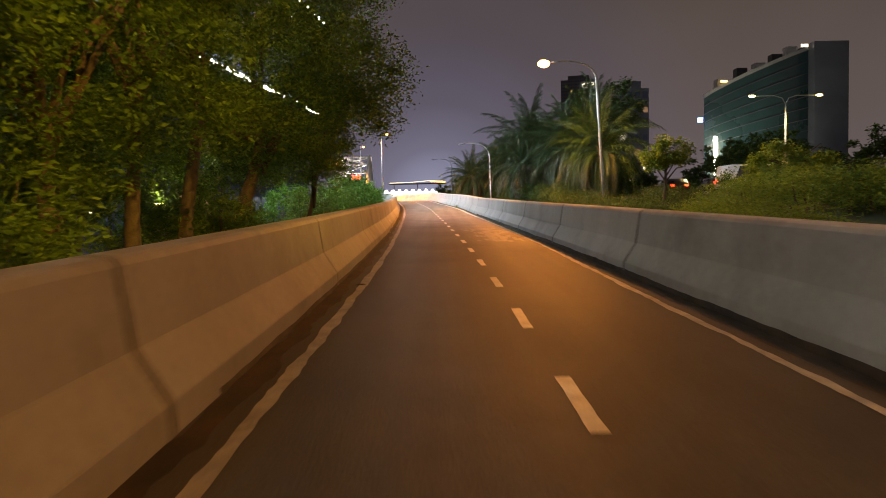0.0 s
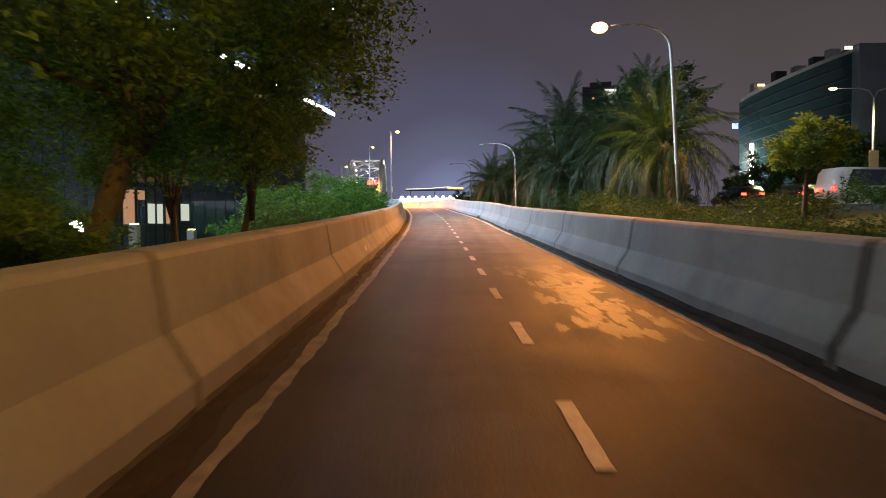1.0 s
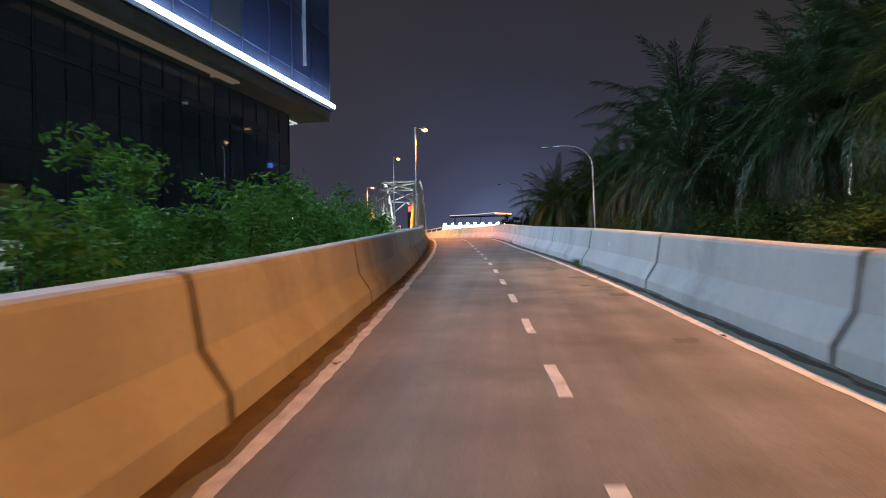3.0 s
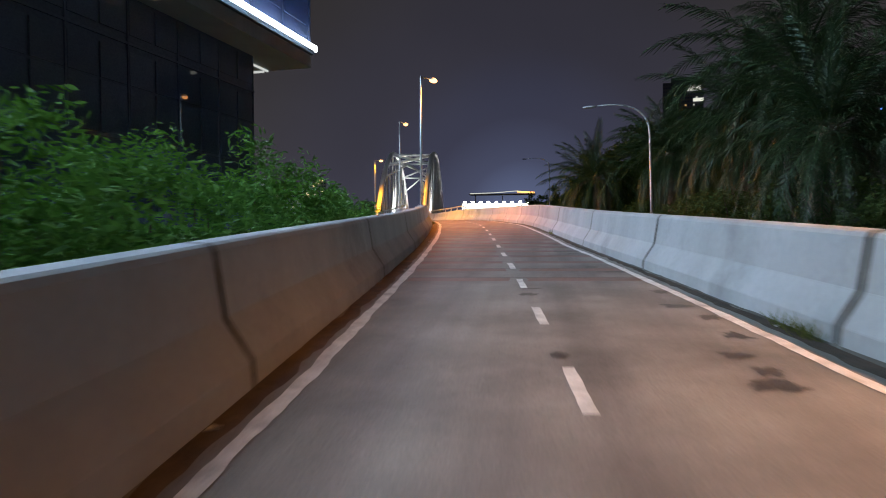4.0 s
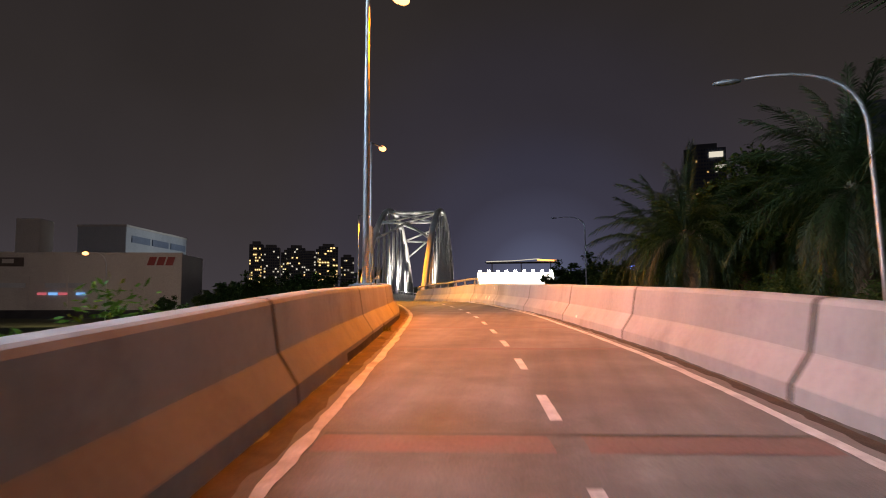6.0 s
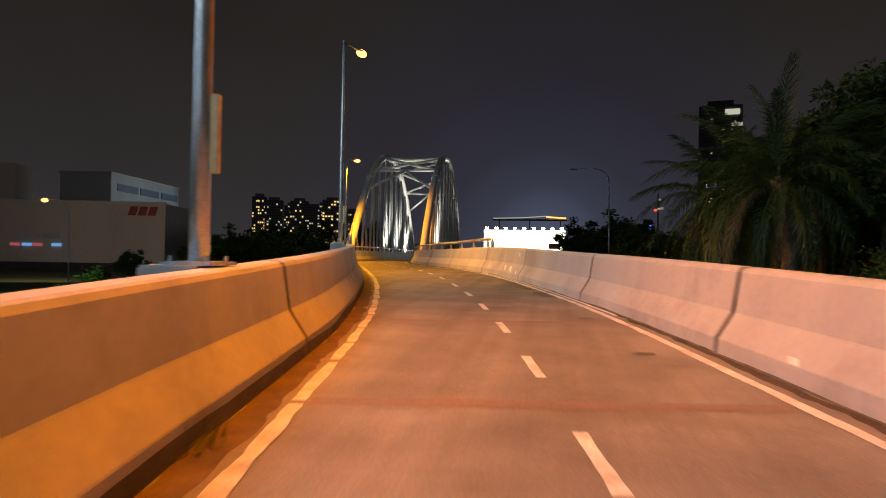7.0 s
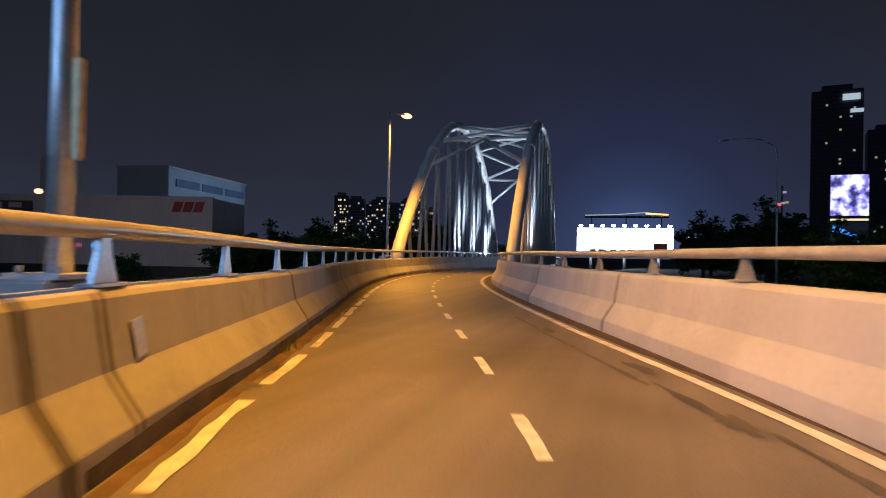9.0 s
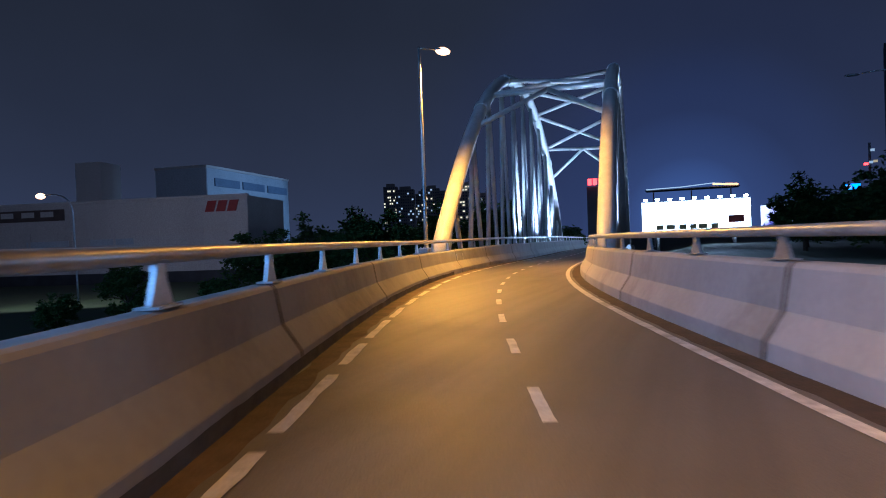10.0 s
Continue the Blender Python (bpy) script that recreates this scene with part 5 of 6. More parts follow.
def factory():
    ob = thing("factory_building", "long pale factory with plain walls and red roof lettering shapes", "building")
    c, a = Vector((-100.6, 182.1, 0)), 13.2
    box_thing(ob, "front_wall", c.x, c.y, 0, 56, 14, 13.1, M_PALE, a, "long blank pale wall", 0.08)
    m = pose(c.x, c.y, 0, 0, 0, a)

    def put(name, x, z, sx, sy, sz, material, dy=0.0, label=""):
        bm = bmesh.new()
        box(bm, sx, sy, sz, m @ pose(x, -7.05 - dy, z))
        return link(name, bm, material, ob, label)

    put("base_band", 0, 0, 56.1, 0.3, 2.4, M_FRAME)
    for x in (-21, -14, -7, 0, 7, 14, 21):
        put("pilaster", x, 2.6, 0.35, 0.16, 6.2, M_PALE)
    for x, w in ((-16.5, 7), (-4, 7), (6.5, 7)):
        put("louvre", x, 6.6, w, 0.12, 0.9, M_BLUE)
    put("cornice", 0, 12.9, 56.4, 0.5, 0.45, M_PALE)
    # red wall sign, as three plain slanted blocks
    for x in (22.5, 24.2, 25.9):
        bm = bmesh.new()
        f = [bm.verts.new(m @ Vector((x + q + 0.25 * e, -7.3 + d, 10.9 + 0.8 * (e + 1)))) for d in (0, 0.2) for q, e in ((-0.66, -1), (0.66, -1), (0.66, 1), (-0.66, 1))]
        for i in ((0, 1, 2, 3), (7, 6, 5, 4), (0, 4, 5, 1), (1, 5, 6, 2), (2, 6, 7, 3), (3, 7, 4, 0)):
            bm.faces.new([f[j] for j in i])
        link("sign_shape", bm, M_SIGNRED, ob, "dull red slanted sign block")
    put("sign_board", -7.0, 10.6, 12, 0.15, 1.7, M_DARKSIGN, 0.05, "dark sign board")
    for x in (-10.5, -7, -3.8):
        put("lettering_bar", x, 11.2, 2.1, 0.05, 0.8, M_PALE, 0.16)
    for x, material in ((4.6, M_SKYLIGHT), (2.6, M_PINKLIGHT), (6.4, M_PINKLIGHT), (9.6, M_SKYLIGHT)):
        put("small_light", x, 5.2, 1.6, 0.2, 0.5, material, 0.2, "small coloured light")
    up = thing("factory_building", "blue-grey metal-clad hall behind the factory with a strip of windows", "building")
    h = Matrix.Translation((-112.0, 227.8, 0)) @ Matrix.Rotation(radians(97.5), 4, "Z")
    bm = bmesh.new()
    box(bm, 36, 12, 22.3, h, 0.1)
    link("hall", bm, M_BLUE, up)
    for x in (-10.5, 0.5, 11.8):
        bm = bmesh.new()
        box(bm, 9.6, 0.3, 1.7, h @ pose(x, -6.1, 18.6))
        link("louvre", bm, M_LOUVRE, up, "dark blue louvre strip")
    bm = bmesh.new()
    box(bm, 36.3, 12.3, 0.5, h @ pose(0, 0, 22.25))
    link("roof", bm, M_PALE, up)
    third = thing("factory_building", "grey stair tower behind the pale factory", "building")
    box_thing(third, "tower_block", -114.2, 194, 0, 5, 6, 22, M_PALE, 13, "", 0.1)
    return ob


factory()

# ---- highway, its wall and vehicles ----


def slab(name, pts, w, material, label, category, up=0.05, thick=0.3):
    bm = bmesh.new()
    prev = None
    for i, (x, y) in enumerate(pts):
        j, k = max(i - 1, 0), min(i + 1, len(pts) - 1)
        d = Vector((pts[k][0] - pts[j][0], pts[k][1] - pts[j][1], 0)).normalized()
        nrm = Vector((d.y, -d.x, 0))
        z = ground_z(x, y) + up
        cur = [bm.verts.new(Vector((x, y, z)) + nrm * o + Vector((0, 0, q))) for o, q in ((-w / 2, 0), (w / 2, 0), (w / 2, -thick), (-w / 2, -thick))]
        if prev:
            for a in range(4):
                bm.faces.new((prev[a], prev[(a + 1) % 4], cur[(a + 1) % 4], cur[a]))
        prev = cur
    bmesh.ops.recalc_face_normals(bm, faces=bm.faces[:])
    return tagged(link(name, bm, material), label, category, "", "structure")


HWY = [(24 + 0.02 * (y - 40), y) for y in range(-40, 105, 6)]
slab("highway", HWY, 8.5, M_HWAY, "dark highway carriageway beside the lane", "road", 0.25)
slab("highway_wall", [(32.5 + 0.05 * (y - 40), y) for y in range(30, 101, 5)], 0.35, M_PALE, "pale concrete wall along the highway", "wall", 0.95, 1.6)


def car(x, y, rz, paint, label, tail, van=False):
    z = ground_z(x, y) + 0.25
    ob = thing("van" if van else "car", label, "van" if van else "car", "vehicles on the highway", "", pose(x, y, z, 0, 0, rz))
    L, W, H = (4.8, 1.8, 1.95) if van else (4.4, 1.75, 1.45)
    prof = [(-L / 2, 0.3), (L / 2, 0.3), (L / 2 + 0.03, 0.62), (L / 2 - 0.1, 0.85), (L / 2 - (0.7 if van else 1.1), 0.95), (L / 2 - (1.35 if van else 1.9), H), (-L / 2 + (0.25 if van else 0.75), H), (-L / 2 + 0.02, 0.95), (-L / 2 - 0.03, 0.6)]
    bm = bmesh.new()
    f = [bm.verts.new((-W / 2, a, b)) for a, b in prof]
    g = [bm.verts.new((W / 2, a, b)) for a, b in prof]
    bm.faces.new(f)
    bm.faces.new(g[::-1])
    for i in range(len(prof)):
        bm.faces.new((f[i], f[(i + 1) % len(prof)], g[(i + 1) % len(prof)], g[i]))
    bmesh.ops.recalc_face_normals(bm, faces=bm.faces[:])
    bmesh.ops.bevel(bm, geom=bm.edges[:], offset=0.05, segments=2, affect="EDGES")
    link("body", bm, paint, ob, "", True)
    for sgn in (-1, 1):
        bm = bmesh.new()
        n = [(L / 2 - 1.95 if not van else L / 2 - 1.5, H - 0.12), (L / 2 - 1.35 if not van else L / 2 - 1.0, 0.98), (-L / 2 + 0.5, 0.98), (-L / 2 + 0.85, H - 0.12)]
        v = [bm.verts.new((sgn * (W / 2 + 0.006), a, b)) for a, b in n]
        bm.faces.new(v)
        r = bmesh.ops.extrude_face_region(bm, geom=bm.faces[:])
        bmesh.ops.translate(bm, vec=(-sgn * 0.02, 0, 0), verts=[q for q in r["geom"] if isinstance(q, bmesh.types.BMVert)])
        link("side_window", bm, M_GLASS, ob)
        bm = bmesh.new()
        box(bm, 0.34, 0.06, 0.16, pose(sgn * (W / 2 - 0.25), -L / 2 - 0.04, 0.72), 0.015)
        link("tail_light", bm, tail, ob, "glowing red tail light")
        for yy in (-L / 2 + 0.8, L / 2 - 0.85):
            bm = bmesh.new()
            tube(bm, [(sgn * (W / 2 - 0.2), yy, 0.32), (sgn * (W / 2 + 0.01), yy, 0.32)], 0.32, 18)
            wheel = link("wheel", bm, M_TYRE, ob)
            bm = bmesh.new()
            tube(bm, [(sgn * (W / 2 - 0.05), yy, 0.32), (sgn * (W / 2 + 0.02), yy, 0.32)], 0.19, 12)
            link("rim", bm, M_GALV, wheel)
    return ob


car(22.4, 47.5, -80, M_WHITECAR, "white van on the highway beside the lane", M_REDLIGHT, True)
car(21.4, 61, -4, M_DARKCAR, "dark car with red tail lights on the highway", M_REDLIGHT)
car(24.9, 60, -2, M_DARKCAR, "dark car with red tail lights on the highway", M_REDLIGHT)
car(26.4, 76, -2, M_DARKCAR, "dark car with red tail lights on the highway", M_REDLIGHT)

# ---- planting ----


def leaf_quads(rng, centre, radius, count, size, narrow=0.45, droop=0.0):
    """Folded leaves scattered through a clump."""
    d = rng.normal(size=(count, 3))
    d /= np.linalg.norm(d, axis=1)[:, None]
    p = np.array(centre) + d * (radius * rng.random(count) ** 0.8)[:, None] * np.array([1, 1, 0.75])
    a = rng.normal(size=(count, 3))
    a[:, 2] = a[:, 2] * 0.5 - droop
    a /= np.linalg.norm(a, axis=1)[:, None]
    b = np.cross(a, rng.normal(size=(count, 3)))
    b /= np.linalg.norm(b, axis=1)[:, None] + 1e-9
    s = size * (0.6 + 0.8 * rng.random(count))[:, None]
    v = np.stack([p - a * s * 0.5, p + b * s * narrow * 0.5, p + a * s * 0.5, p - b * s * narrow * 0.5], 1)
    return v.reshape(-1, 3)


def tree(name, label, base, trunk_h, lean, crown, radii, clumps, leaves, size, seed, leaf=None, trunk_r=0.22, group="", low=-0.55, layered=False):
    """A tapered trunk that forks into limbs, with a ragged crown of leaf clumps."""
    rng = np.random.default_rng(seed)
    base, crown = Vector(base), Vector(crown)
    ob = thing(name, label, "tree", group, "", Matrix.Translation(base))
    c = crown - base
    fork = Vector((lean[0], lean[1], trunk_h))
    bm = bmesh.new()
    tube(bm, [(0, 0, -0.3), (lean[0] * 0.2, lean[1] * 0.3, trunk_h * 0.35), (lean[0] * 0.7, lean[1] * 0.6, trunk_h * 0.7), fork], [trunk_r * 1.35, trunk_r, trunk_r * 0.85, trunk_r * 0.7], 10)
    tips = []
    for k in range(clumps):
        d = rng.normal(size=3)
        d /= np.linalg.norm(d)
        d[2] = max(d[2], low)
        r = 0.3 + 0.65 * rng.random() ** 0.6
        tips.append(Vector((c.x + d[0] * radii[0] * r, c.y + d[1] * radii[1] * r, c.z + d[2] * radii[2] * r)))
    for k, t in enumerate(tips[:9]):
        m = fork.lerp(t, 0.5) + Vector((0, 0, 0.12 * (t - fork).length)) + Vector(rng.normal(size=3) * 0.25)
        tube(bm, [fork - Vector((0, 0, trunk_h * 0.12 * (k % 3))), fork.lerp(m, 0.5) + Vector(rng.normal(size=3) * 0.12), m, t], [trunk_r * 0.5, trunk_r * 0.36, trunk_r * 0.22, 0.02], 6)
    link("trunk", bm, M_BARK, ob, "", True)
    v = [leaf_quads(rng, t, (0.13 + 0.11 * rng.random()) * sum(radii) / 3 + 0.2, leaves, size) for t in tips]
    v = np.concatenate(v)
    if layered:
        # the boughs hang in two storeys with a thin, gappy layer between them
        p = v.reshape(-1, 4, 3).mean(1) + np.array(base)
        off = p[:, 2] - (2.55 - 0.53 * p[:, 0] + 0.065 * (p[:, 1] - 20))
        dense = np.array([noise.noise((a * 1.1, b * 1.1, 0.0)) > -0.12 for a, b in p[:, :2]])
        keep = (np.abs(off) > 0.3) | (dense & (rng.random(len(p)) < 0.8)) | (rng.random(len(p)) < 0.1)
        v = v.reshape(-1, 4, 3)[keep].reshape(-1, 3)
    quads("crown", v, leaf or M_LEAF, ob)
    return ob


def bush(name, label, base, length, width, height, clumps, leaves, size, seed, leaf=None, heading_deg=0.0, group=""):
    rng = np.random.default_rng(seed)
    ob = thing(name, label, "bush", group, "", pose(*base, 0, 0, heading_deg))
    v = []
    for k in range(clumps):
        x, y = rng.uniform(-width / 2, width / 2), rng.uniform(-length / 2, length / 2)
        edge = max(0.0, 1 - (2 * x / width) ** 2) ** 0.5
        z = height * (0.35 + 0.65 * rng.random()) * (0.55 + 0.45 * edge) * (0.8 + 0.3 * noise.noise((x * 0.5 + seed, y * 0.5, 0)))
        v.append(leaf_quads(rng, (x, y, z), 0.5 + 0.25 * rng.random(), leaves, size, 0.3, 0.25))
        if k % 5 == 0:
            bm = bmesh.new()
            tube(bm, [(x * 0.5, y * 0.9, -0.3), (x * 0.8, y, z * 0.5), (x, y, z)], [0.04, 0.03, 0.012], 5)
            link("stem", bm, M_BARK, ob)
    quads("foliage", np.concatenate(v), leaf or M_BUSH, ob)
    return ob


# roadside trees behind the barrier on the building's side
T1 = "broad-leaved roadside tree overhanging the barrier, dark green"
tree("roadside_tree", T1, (-7.5, 23.2, ground_z(-7.5, 23)), 4.6, (1.1, 0.4), (-7.3, 24.3, 8.2), (6.5, 8.4, 6.0), 250, 680, 0.135, 1, None, 0.27, "roadside trees", -0.85, True)
tree("roadside_tree", "young leafy tree leaning over the back of the barrier", (-5.9, 27.2, ground_z(-5.9, 27.2)), 3.0, (0.7, -0.3), (-4.9, 26.6, 5.0), (1.6, 3.0, 2.4), 62, 330, 0.115, 9, None, 0.1, "roadside trees", -0.9)
tree("roadside_tree", T1, (-7.6, 12.8, ground_z(-7.6, 12.8)), 4.0, (-0.4, 0.6), (-8.2, 13.0, 7.2), (5.9, 6.8, 5.8), 190, 620, 0.135, 2, None, 0.22, "roadside trees", -0.85, True)
tree("roadside_tree", T1, (-11.6, 18.0, ground_z(-11.6, 18)), 3.4, (0.3, -0.4), (-12.2, 19.0, 7.0), (5.0, 6.0, 4.8), 60, 480, 0.15, 3, None, 0.2, "roadside trees", -0.85, True)
tree("roadside_tree", T1, (-7.2, 4.0, ground_z(-7.2, 4)), 3.4, (0.2, 0.3), (-7.8, 4.5, 7.2), (4.4, 5.4, 4.6), 95, 600, 0.13, 4, None, 0.2, "roadside trees", -0.95, True)
tree("roadside_tree", T1, (-8.9, 31.0, ground_z(-8.9, 31)), 3.0, (-0.2, 0.2), (-9.0, 31.2, 5.4), (2.9, 4.0, 2.7), 70, 460, 0.125, 5, None, 0.13, "roadside trees", -0.75, True)
tree("roadside_tree", "slender young tree in front of the lit forecourt", (-14.5, 26.0, ground_z(-14.5, 26)), 2.6, (0.2, 0.2), (-14.6, 26.4, 5.4), (3.0, 3.4, 3.0), 40, 150, 0.22, 6, None, 0.13, "roadside trees")
tree("roadside_tree", "slim dark-stemmed tree among the roadside trees", (-7.4, 18.6, ground_z(-7.4, 18.6)), 5.6, (0.5, 0.7), (-7.0, 19.6, 8.6), (2.4, 2.6, 2.4), 34, 380, 0.13, 7, None, 0.2, "roadside trees", -0.5)
tree("roadside_tree", "slim dark-stemmed tree among the roadside trees", (-7.5, 15.9, ground_z(-7.5, 15.9)), 5.0, (0.4, -0.5), (-7.2, 15.6, 8.2), (2.4, 2.6, 2.4), 34, 380, 0.13, 8, None, 0.18, "roadside trees", -0.5)

for i, (x, y, ln, wd, top) in enumerate(((-6.6, 8.4, 6, 3.0, 3.0), (-9.4, 14.5, 6, 3.4, 4.4), (-9.8, 20.0, 6, 3.4, 4.6), (-9.2, 24.6, 5, 3.2, 4.2), (-7.0, 35.4, 4, 2.6, 3.3), (-6.9, 20.6, 3.6, 2.2, 2.9))):
    z = ground_z(x, y)
    bush("roadside_shrub", "dark leafy shrub under the roadside trees behind the barrier", (x, y, z), ln, wd, top - z, 40, 200, 0.17, 160 + i, M_LEAF, 2, "shrubs under the trees")

B1 = "bright green feathery bushes along the back of the barrier"
for i, (x, y, ln, wd, top) in enumerate(((-6.6, 40.0, 8, 4.2, 4.4), (-6.4, 45.6, 7, 4.0, 4.9), (-6.7, 51.0, 7, 4.2, 5.3), (-7.0, 56.5, 7, 4.0, 5.6), (-7.3, 62.5, 7, 3.6, 4.6), (-8.0, 68.0, 6, 3.4, 4.5), (-9.0, 73.5, 6, 3.4, 4.4))):
    z = ground_z(x, y)
    bush("hedge_bush", B1, (x, y, z), ln, wd, top - z, 95, 190, 0.16, 60 + i, None, 6, "bushes behind the barrier")
for i, (x, y, ln, wd, top) in enumerate(((-12.5, 52.0, 9, 5, 4.6), (-12.0, 63, 9, 5, 3.6), (-13.5, 80.0, 6, 5, 4.0), (-16.5, 86.0, 7, 5, 3.9), (-22, 96, 9, 7, 4.2))):
    z = ground_z(x, y)
    bush("shrub", "dark green shrubs between the lane and the building", (x, y, z), ln, wd, top - z, 70, 90, 0.26, 80 + i, None, 10, "shrubs by the building")

# ---- oil palms on the highway side ----


def frond_mesh(seed, length, droop, material, leaf=0.75):
    """One arching frond: a tapered midrib with two rows of close, hanging leaflets."""
    rng = np.random.default_rng(seed)
    n = 64
    pts = []
    for i in range(n + 1):
        t = i / n
        pts.append(np.array([length * (t - 0.2 * droop * t * t), 0.05 * length * math.sin(2.2 * t + seed) * t, length * (0.16 * t - droop * 0.66 * t ** 2.3)]))
    verts, faces = [], []

    def quad(a, b, c, d):
        k = len(verts)
        verts.extend([tuple(a), tuple(b), tuple(c), tuple(d)])
        faces.append((k, k + 1, k + 2, k + 3))

    for i in range(0, n, 2):
        w0, w1 = 0.045 * (1 - i / n) + 0.008, 0.045 * (1 - (i + 2) / n) + 0.008
        for s in (-1, 1):
            o0, o1 = np.array([0, s * w0, 0]), np.array([0, s * w1, 0])
            u0, u1 = np.array([0, 0, w0 * 0.8]), np.array([0, 0, w1 * 0.8])
            quad(pts[i] + o0, pts[i + 2] + o1, pts[i + 2] + u1, pts[i] + u0)
    for i in range(7, n + 1):
        t = i / n
        d = pts[i] - pts[i - 1]
        d /= np.linalg.norm(d)
        side0 = np.cross(d, [0, 0, 1.0])
        side0 /= np.linalg.norm(side0)
        L = leaf * (math.sin(math.pi * min(1, 0.14 + 0.8 * t)) ** 0.55) * (0.85 + 0.3 * rng.random())
        for s in (-1, 1):
            p = pts[i] + d * rng.normal() * 0.015
            up = np.cross(side0, d)
            out = d * (0.5 + 0.5 * t) + side0 * s * (0.75 - 0.25 * t) + up * (0.16 * rng.normal() + 0.12)
            out /= np.linalg.norm(out)
            w = d * (0.021 + 0.006 * rng.random())
            m = p + out * L * 0.5
            tip = m + out * L * 0.42 + np.array([0, 0, -(0.28 + 0.3 * rng.random()) * L])
            quad(p - w * 0.5, m - w, m + w, p + w * 0.5)
            quad(m - w, tip - w * 0.15, tip + w * 0.15, m + w)
    me = bpy.data.meshes.new("frond")
    me.from_pydata(verts, [], faces)
    me.materials.append(material)
    return me


FRONDS = [frond_mesh(100 + i, 4.4 + 0.25 * (i % 3), (0.42, 0.7, 0.92, 1.1, 1.28)[i], M_PALM, 0.7) for i in range(5)]
DEAD = [frond_mesh(120 + i, 3.4, 1.35 + 0.1 * i, M_DEADPALM, 0.5) for i in range(2)] + [frond_mesh(123, 3.7, 1.1, M_PALM, 0.55)]


def palm(base, height, seed, label, fronds=26, size=1.0):
    rng = random.Random(seed)
    ob = thing("oil_palm", label, "palm", "oil palms beside the highway", "", pose(*base, 0, 0, rng.uniform(0, 360)))
    lx, ly = rng.uniform(-0.5, 0.5), rng.uniform(-0.5, 0.5)
    bm = bmesh.new()
    n = 14
    tube(bm, [(lx * (i / n) ** 2, ly * (i / n) ** 2, -0.3 + (height + 0.3) * i / n) for i in range(n + 1)],
         [(0.36 - 0.1 * i / n) * (1.12 if i % 2 else 0.92) for i in range(n + 1)], 9)
    # stubs of cut fronds
    for k in range(26):
        z = height * (0.25 + 0.72 * k / 26)
        a = k * 2.4
        r = 0.28
        p = Vector((lx * (z / height) ** 2 + r * math.cos(a), ly * (z / height) ** 2 + r * math.sin(a), z))
        tube(bm, [p, p + Vector((0.2 * math.cos(a), 0.2 * math.sin(a), 0.22))], [0.06, 0.03], 5)
    link("trunk", bm, M_PBARK, ob)
    for k in range(fronds):
        t = k / fronds
        az = k * 137.5 + rng.uniform(-12, 12)
        el = (84 if k < 3 else 66 - 112 * t) + rng.uniform(-8, 8)
        me = FRONDS[min(4, int(t * 5))]
        sc = size * rng.uniform(0.88, 1.1)
        m = pose(lx, ly, height - 0.1 - 0.35 * t, 0, 0, az) @ pose(0.14, 0, 0, 0, -el, 0) @ Matrix.Diagonal((sc, sc, sc, 1))
        share("frond", me, ob, m)
    for k in range(11):
        az = k * 137.5 + rng.uniform(0, 25)
        m = pose(lx, ly, height - 0.5, 0, 0, az) @ pose(0.2, 0, 0, 0, rng.uniform(5, 60), 0) @ Matrix.Diagonal([size * rng.uniform(0.8, 1.3)] * 3 + [1])
        share("hanging_frond", DEAD[k % 3], ob, m)
    return ob


PL = "dark green oil palm with arching fronds and hanging dry leaves"
for i, (x, y, crown, size) in enumerate(((12.1, 48.6, 6.4, 1.05), (10.6, 57.5, 7.3, 1.15), (11.6, 53.0, 7.6, 1.05), (13.6, 58.5, 9.2, 1.15), (9.6, 72.0, 9.9, 1.3), (13.8, 64.0, 7.6, 1.1), (11.0, 81.5, 9.4, 1.3), (14.5, 73.0, 8.4, 1.2), (7.9, 65.0, 6.4, 1.0), (10.2, 77.0, 7.4, 1.05),
                                         (9.2, 92.0, 8.8, 1.2), (14.2, 90.0, 10.0, 1.25), (5.4, 103.0, 8.1, 1.1), (13.0, 105.0, 10.0, 1.2), (17.5, 98.0, 11.0, 1.2), (4.2, 110.5, 8.0, 1.1), (12.0, 117.0, 9.4, 1.1))):
    z = ground_z(x, y)
    palm((x, y, z), crown - z, 200 + i, "oil palm with fronds lit yellow-green by the street lamp" if i == 0 else PL, 44, size)

for i, (x, y) in enumerate(((9.0, 52.5), (8.8, 61.0), (8.4, 69.0), (8.6, 77.5), (9.0, 87.0), (8.0, 97.0))):
    z = ground_z(x, y)
    bush("undergrowth", "dark undergrowth between the oil palms", (x, y, z), 7.5, 2.6, 2.0 + 0.4 * (i % 2), 50, 110, 0.22, 180 + i, M_DARKLEAF, 0, "undergrowth beneath the palms")
tree("roadside_tree", "tall dark tree behind the palms", (15.5, 62.0, ground_z(15.5, 62)), 4.5, (0.2, 0.2), (15.5, 62.5, 11.0), (3.6, 3.6, 3.4), 50, 130, 0.3, 31, M_DARKLEAF, 0.2, "trees beside the highway")
for x, y, h in ((6.4, 108.0, 7.8), (10.5, 106.5, 9.6), (14.0, 112.0, 11.0)):
    tree("roadside_tree", "tall dark broad-leaved tree beside the highway", (x, y, ground_z(x, y)), 4.2, (0.2, 0.2), (x, y + 0.3, h), (4.0, 4.0, 4.4), 60, 120, 0.36, int(x * 10), M_DARKLEAF, 0.22, "trees beside the highway")
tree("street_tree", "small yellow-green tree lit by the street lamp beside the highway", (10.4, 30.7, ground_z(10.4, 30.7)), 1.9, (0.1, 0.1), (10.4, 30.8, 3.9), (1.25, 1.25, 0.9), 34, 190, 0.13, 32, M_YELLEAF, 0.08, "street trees")
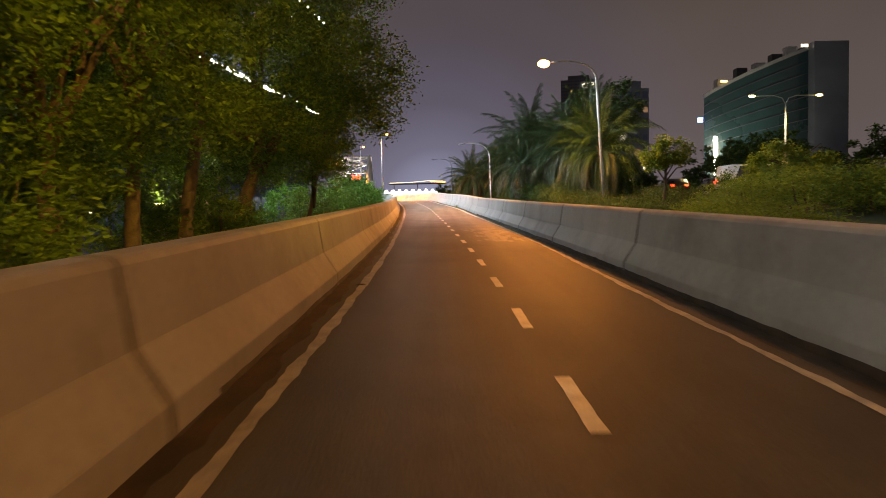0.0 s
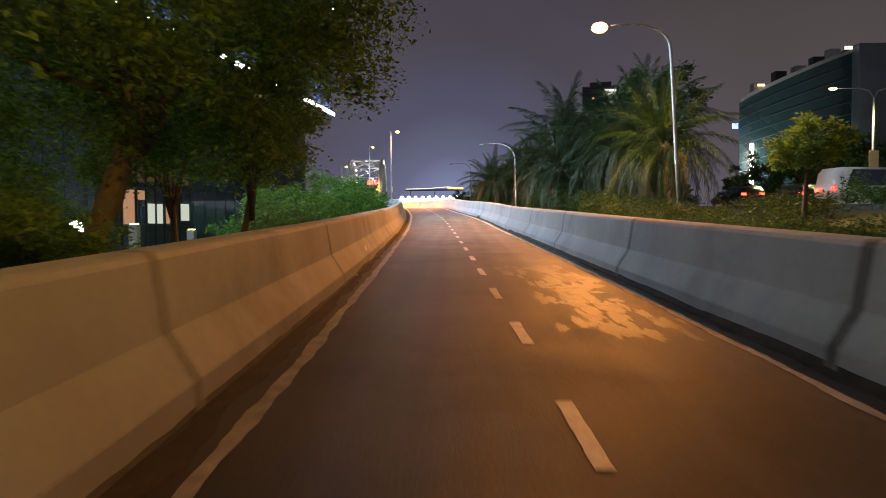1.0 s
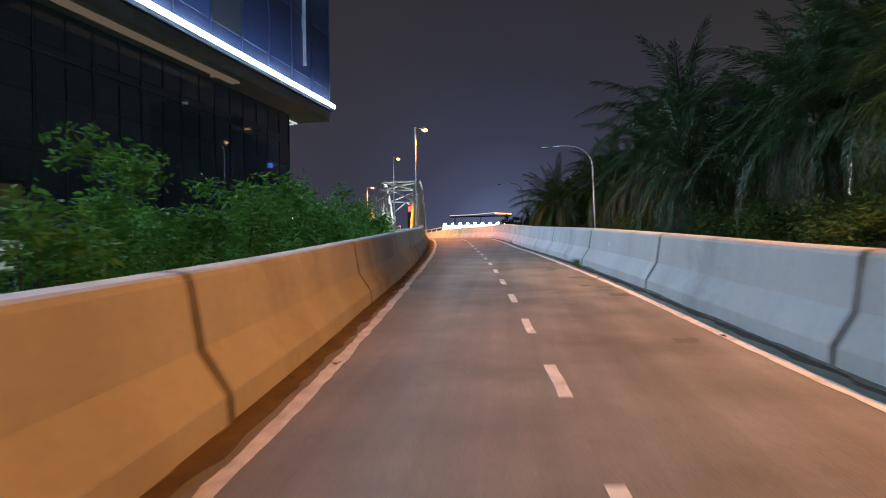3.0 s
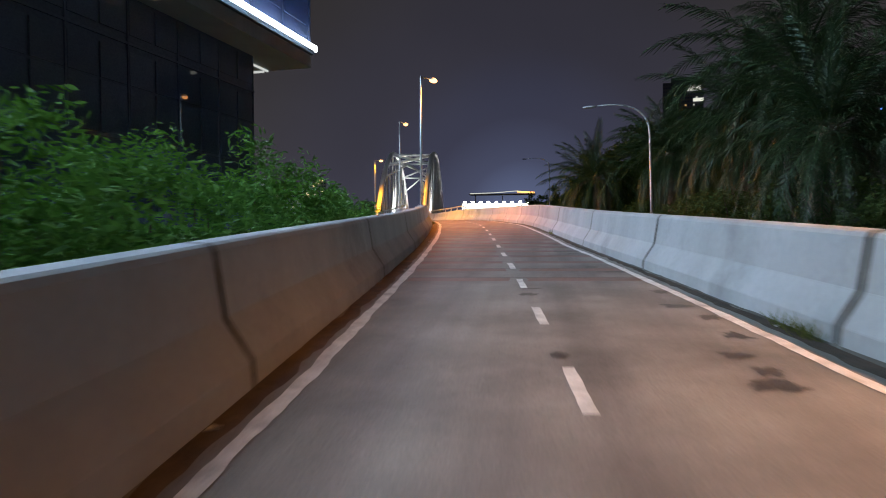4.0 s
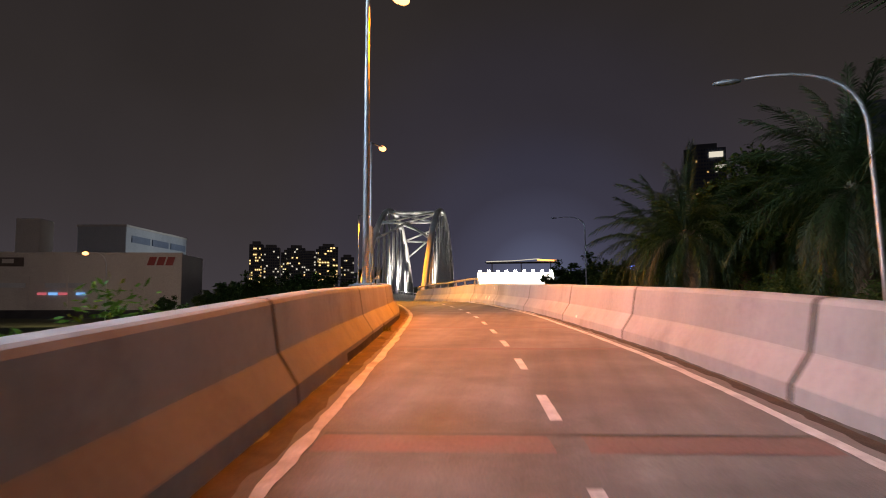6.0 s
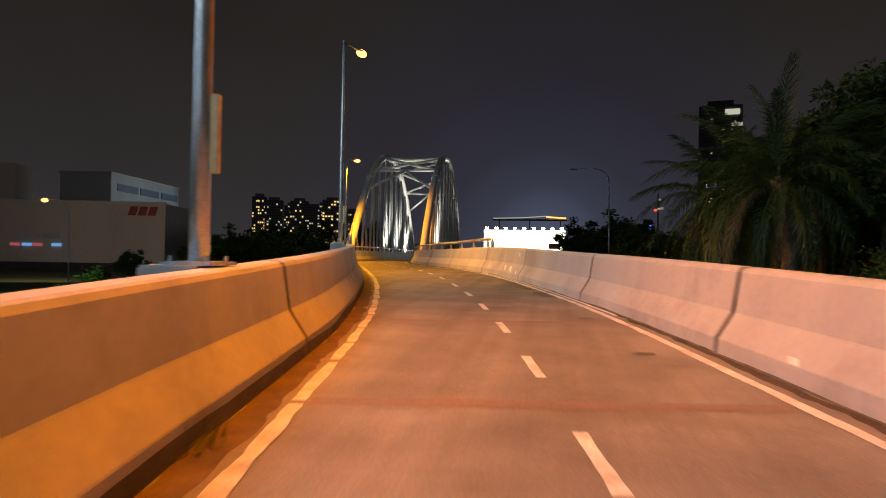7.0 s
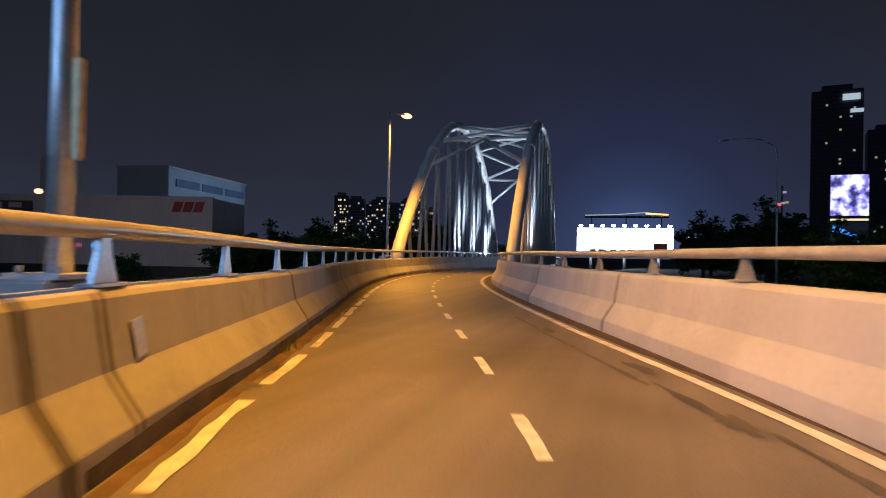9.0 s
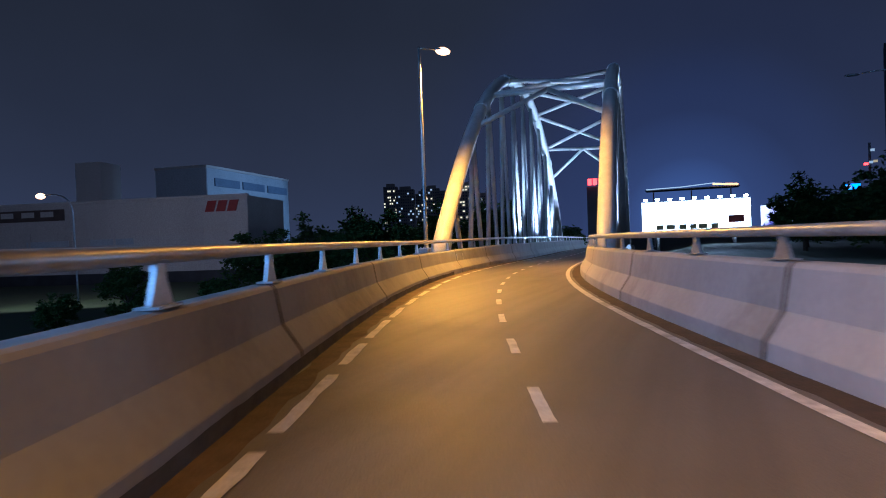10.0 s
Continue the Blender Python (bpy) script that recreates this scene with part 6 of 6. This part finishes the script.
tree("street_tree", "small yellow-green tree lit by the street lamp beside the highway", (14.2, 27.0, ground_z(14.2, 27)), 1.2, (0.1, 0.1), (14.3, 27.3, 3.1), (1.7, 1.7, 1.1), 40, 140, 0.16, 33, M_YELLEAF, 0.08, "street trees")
for i, (x, y) in enumerate(((15.2, 30.0), (17.5, 38.0), (19.2, 33.0), (9.5, 56.0), (15.6, 24.5), (12.4, 14.5), (13.2, 18.5), (12.6, 22.5), (11.8, 10.5))):
    z = ground_z(x, y)
    bush("shrub", "low dark shrubs on the grass beside the highway", (x, y, z), 3.4, 2.6, 1.1 + 0.4 * (i % 2), 40, 90, 0.16, 140 + i, M_LEAF, 20 * i, "shrubs beside the highway")

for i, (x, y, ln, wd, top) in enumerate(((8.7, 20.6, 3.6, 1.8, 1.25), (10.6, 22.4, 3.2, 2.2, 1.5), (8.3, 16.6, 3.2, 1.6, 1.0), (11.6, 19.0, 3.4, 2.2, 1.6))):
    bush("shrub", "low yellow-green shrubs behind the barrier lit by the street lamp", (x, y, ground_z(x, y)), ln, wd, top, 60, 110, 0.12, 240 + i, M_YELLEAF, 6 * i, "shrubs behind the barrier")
for i, (x, y, ln, wd, top) in enumerate(((9.2, 27.0, 4.5, 2.2, 0.75), (9.4, 33.0, 5, 2.2, 0.8), (9.0, 38.5, 5, 2.4, 1.0), (12.2, 36.0, 5, 3.0, 0.9), (9.4, 44.0, 5, 2.6, 1.3))):
    bush("undergrowth", "low dark undergrowth on the bank beyond the barrier", (x, y, ground_z(x, y)), ln, wd, top, 60, 110, 0.15, 250 + i, M_DARKLEAF, 4 * i, "undergrowth on the bank")

# dark woods around the valley: a few kinds, repeated
KINDS = [tree("dark_tree", "dark broad-leaved tree in the unlit valley", (-43, 120 + 8 * i, 0), 3.2, (0.2 * i, 0.1), (-43, 120 + 8 * i, 4.6), (4.4 + 0.5 * i, 4.4, 4.6), 80, 80, 0.55, 50 + i, M_DARKLEAF, 0.24, "dark trees in the valley", -0.75) for i in range(3)]
wr = random.Random(5)
WOODS = [(-33, 147, 1.4), (-38.5, 153, 1.6), (-44.5, 149, 1.5), (-46.5, 136, 0.85), (-48, 160, 1.5), (-33, 150, 1.0), (-40, 160, 1.15), (-49, 168, 1.2), (-55, 182, 1.0), (-52, 176, 0.7), (-30, 165, 1.1), (-36, 178, 1.3), (-46, 185, 1.3), (-56, 188, 1.4), (-64, 180, 1.2), (-26, 185, 1.2), (-52, 150, 0.45), (-58, 180, 1.2),
         (-30, 205, 1.4), (-42, 208, 1.5), (-54, 210, 1.5), (-66, 205, 1.5), (-38, 135, 0.75), (-47, 131, 0.6), (-34, 230, 1.4), (-50, 235, 1.5), (-70, 235, 1.6), (-85, 225, 1.4),
         (4, 140, 0.95), (9, 132, 1.1), (14, 125, 1.25), (20, 118, 1.4), (18, 138, 1.2), (10, 150, 1.0), (4, 165, 0.95), (12, 170, 1.1), (20, 165, 1.2), (0, 185, 0.9), (9, 190, 1.05), (18, 188, 1.1), (27, 150, 1.3), (28, 130, 1.5), (30, 178, 1.2), (3, 205, 0.95), (14, 212, 1.1),
         (26, 205, 1.2), (38, 165, 1.4), (40, 190, 1.4), (36, 145, 1.5), (52, 180, 1.5), (48, 215, 1.5), (62, 200, 1.5), (20, 240, 1.2), (34, 235, 1.3), (46, 100, 1.1), (56, 110, 1.2), (70, 120, 1.3), (44, 85, 0.9), (60, 90, 1.0), (76, 100, 1.2), (90, 120, 1.3), (55, 135, 1.3)]
for i, (x, y, k) in enumerate(WOODS):
    k *= (0.62 if x < -53 else 0.52) if x < -20 else 1
    if abs(x - 0.27 * (y - 118)) < 7:
        k *= 0.55
    t = KINDS[i % 3]
    c = copy_thing(t, pose(x, y, ground_z(x, y) - 0.2, 0, 0, wr.uniform(0, 360)))
    c.scale = (k * wr.uniform(0.9, 1.15), k * wr.uniform(0.9, 1.15), k * wr.uniform(0.9, 1.1))
for t, (x, y) in zip(KINDS, ((-31, 172), (-40, 176), (-60, 196))):
    t.matrix_basis = pose(x, y, ground_z(x, y) - 0.2, 0, 0, wr.uniform(0, 360))


def weeds(y, lat, count, seed, parent_label):
    rng = np.random.default_rng(seed)
    v = []
    c = along(s_at(y), lat, 0.0)
    for _ in range(count):
        p = np.array(c) + np.array([rng.normal() * 0.05, rng.normal() * 0.16, 0.0])
        tip = p + np.array([rng.normal() * 0.06, rng.normal() * 0.06, 0.05 + 0.12 * rng.random()])
        w = np.array([0.006, 0.004, 0])
        v.extend([p - w, p + w, tip + w * 0.2, tip - w * 0.2])
    ob = quads("weed_tuft", v, M_WEED)
    tagged(ob, parent_label, "weed", "weeds in the gutter")


for i, (y, lat, n) in enumerate(((48.7, 2.12, 90), (49.1, 2.14, 60), (65.4, 2.14, 40), (26.2, 2.13, 30), (78.0, -2.1, 30), (101.0, -2.05, 40))):
    weeds(y, lat, n, 300 + i, "tuft of dry yellow-green weed at the foot of the barrier")

# litter in the gutters
lr = random.Random(9)
for i in range(26):
    y = lr.uniform(8, 108)
    lat = lr.choice((-1, 1)) * lr.uniform(1.75, 2.12)
    bm = bmesh.new()
    a, b = lr.uniform(0.03, 0.08), lr.uniform(0.02, 0.05)
    vs = [bm.verts.new(q) for q in ((-a, 0, 0.004), (0, -b, 0.012), (a, 0, 0.006), (0, b, 0.02))]
    bm.faces.new(vs)
    r = bmesh.ops.extrude_face_region(bm, geom=bm.faces[:])
    bmesh.ops.translate(bm, vec=(0, 0, 0.004), verts=[q for q in r["geom"] if isinstance(q, bmesh.types.BMVert)])
    ob = tagged(link("dry_leaf", bm, M_DEADPALM if i % 3 else M_LINE), "dry leaf or scrap of litter in the gutter", "litter", "litter in the gutters")
    ob.matrix_basis = pose(*along(s_at(y), lat, 0.004), 0, 0, lr.uniform(0, 360))
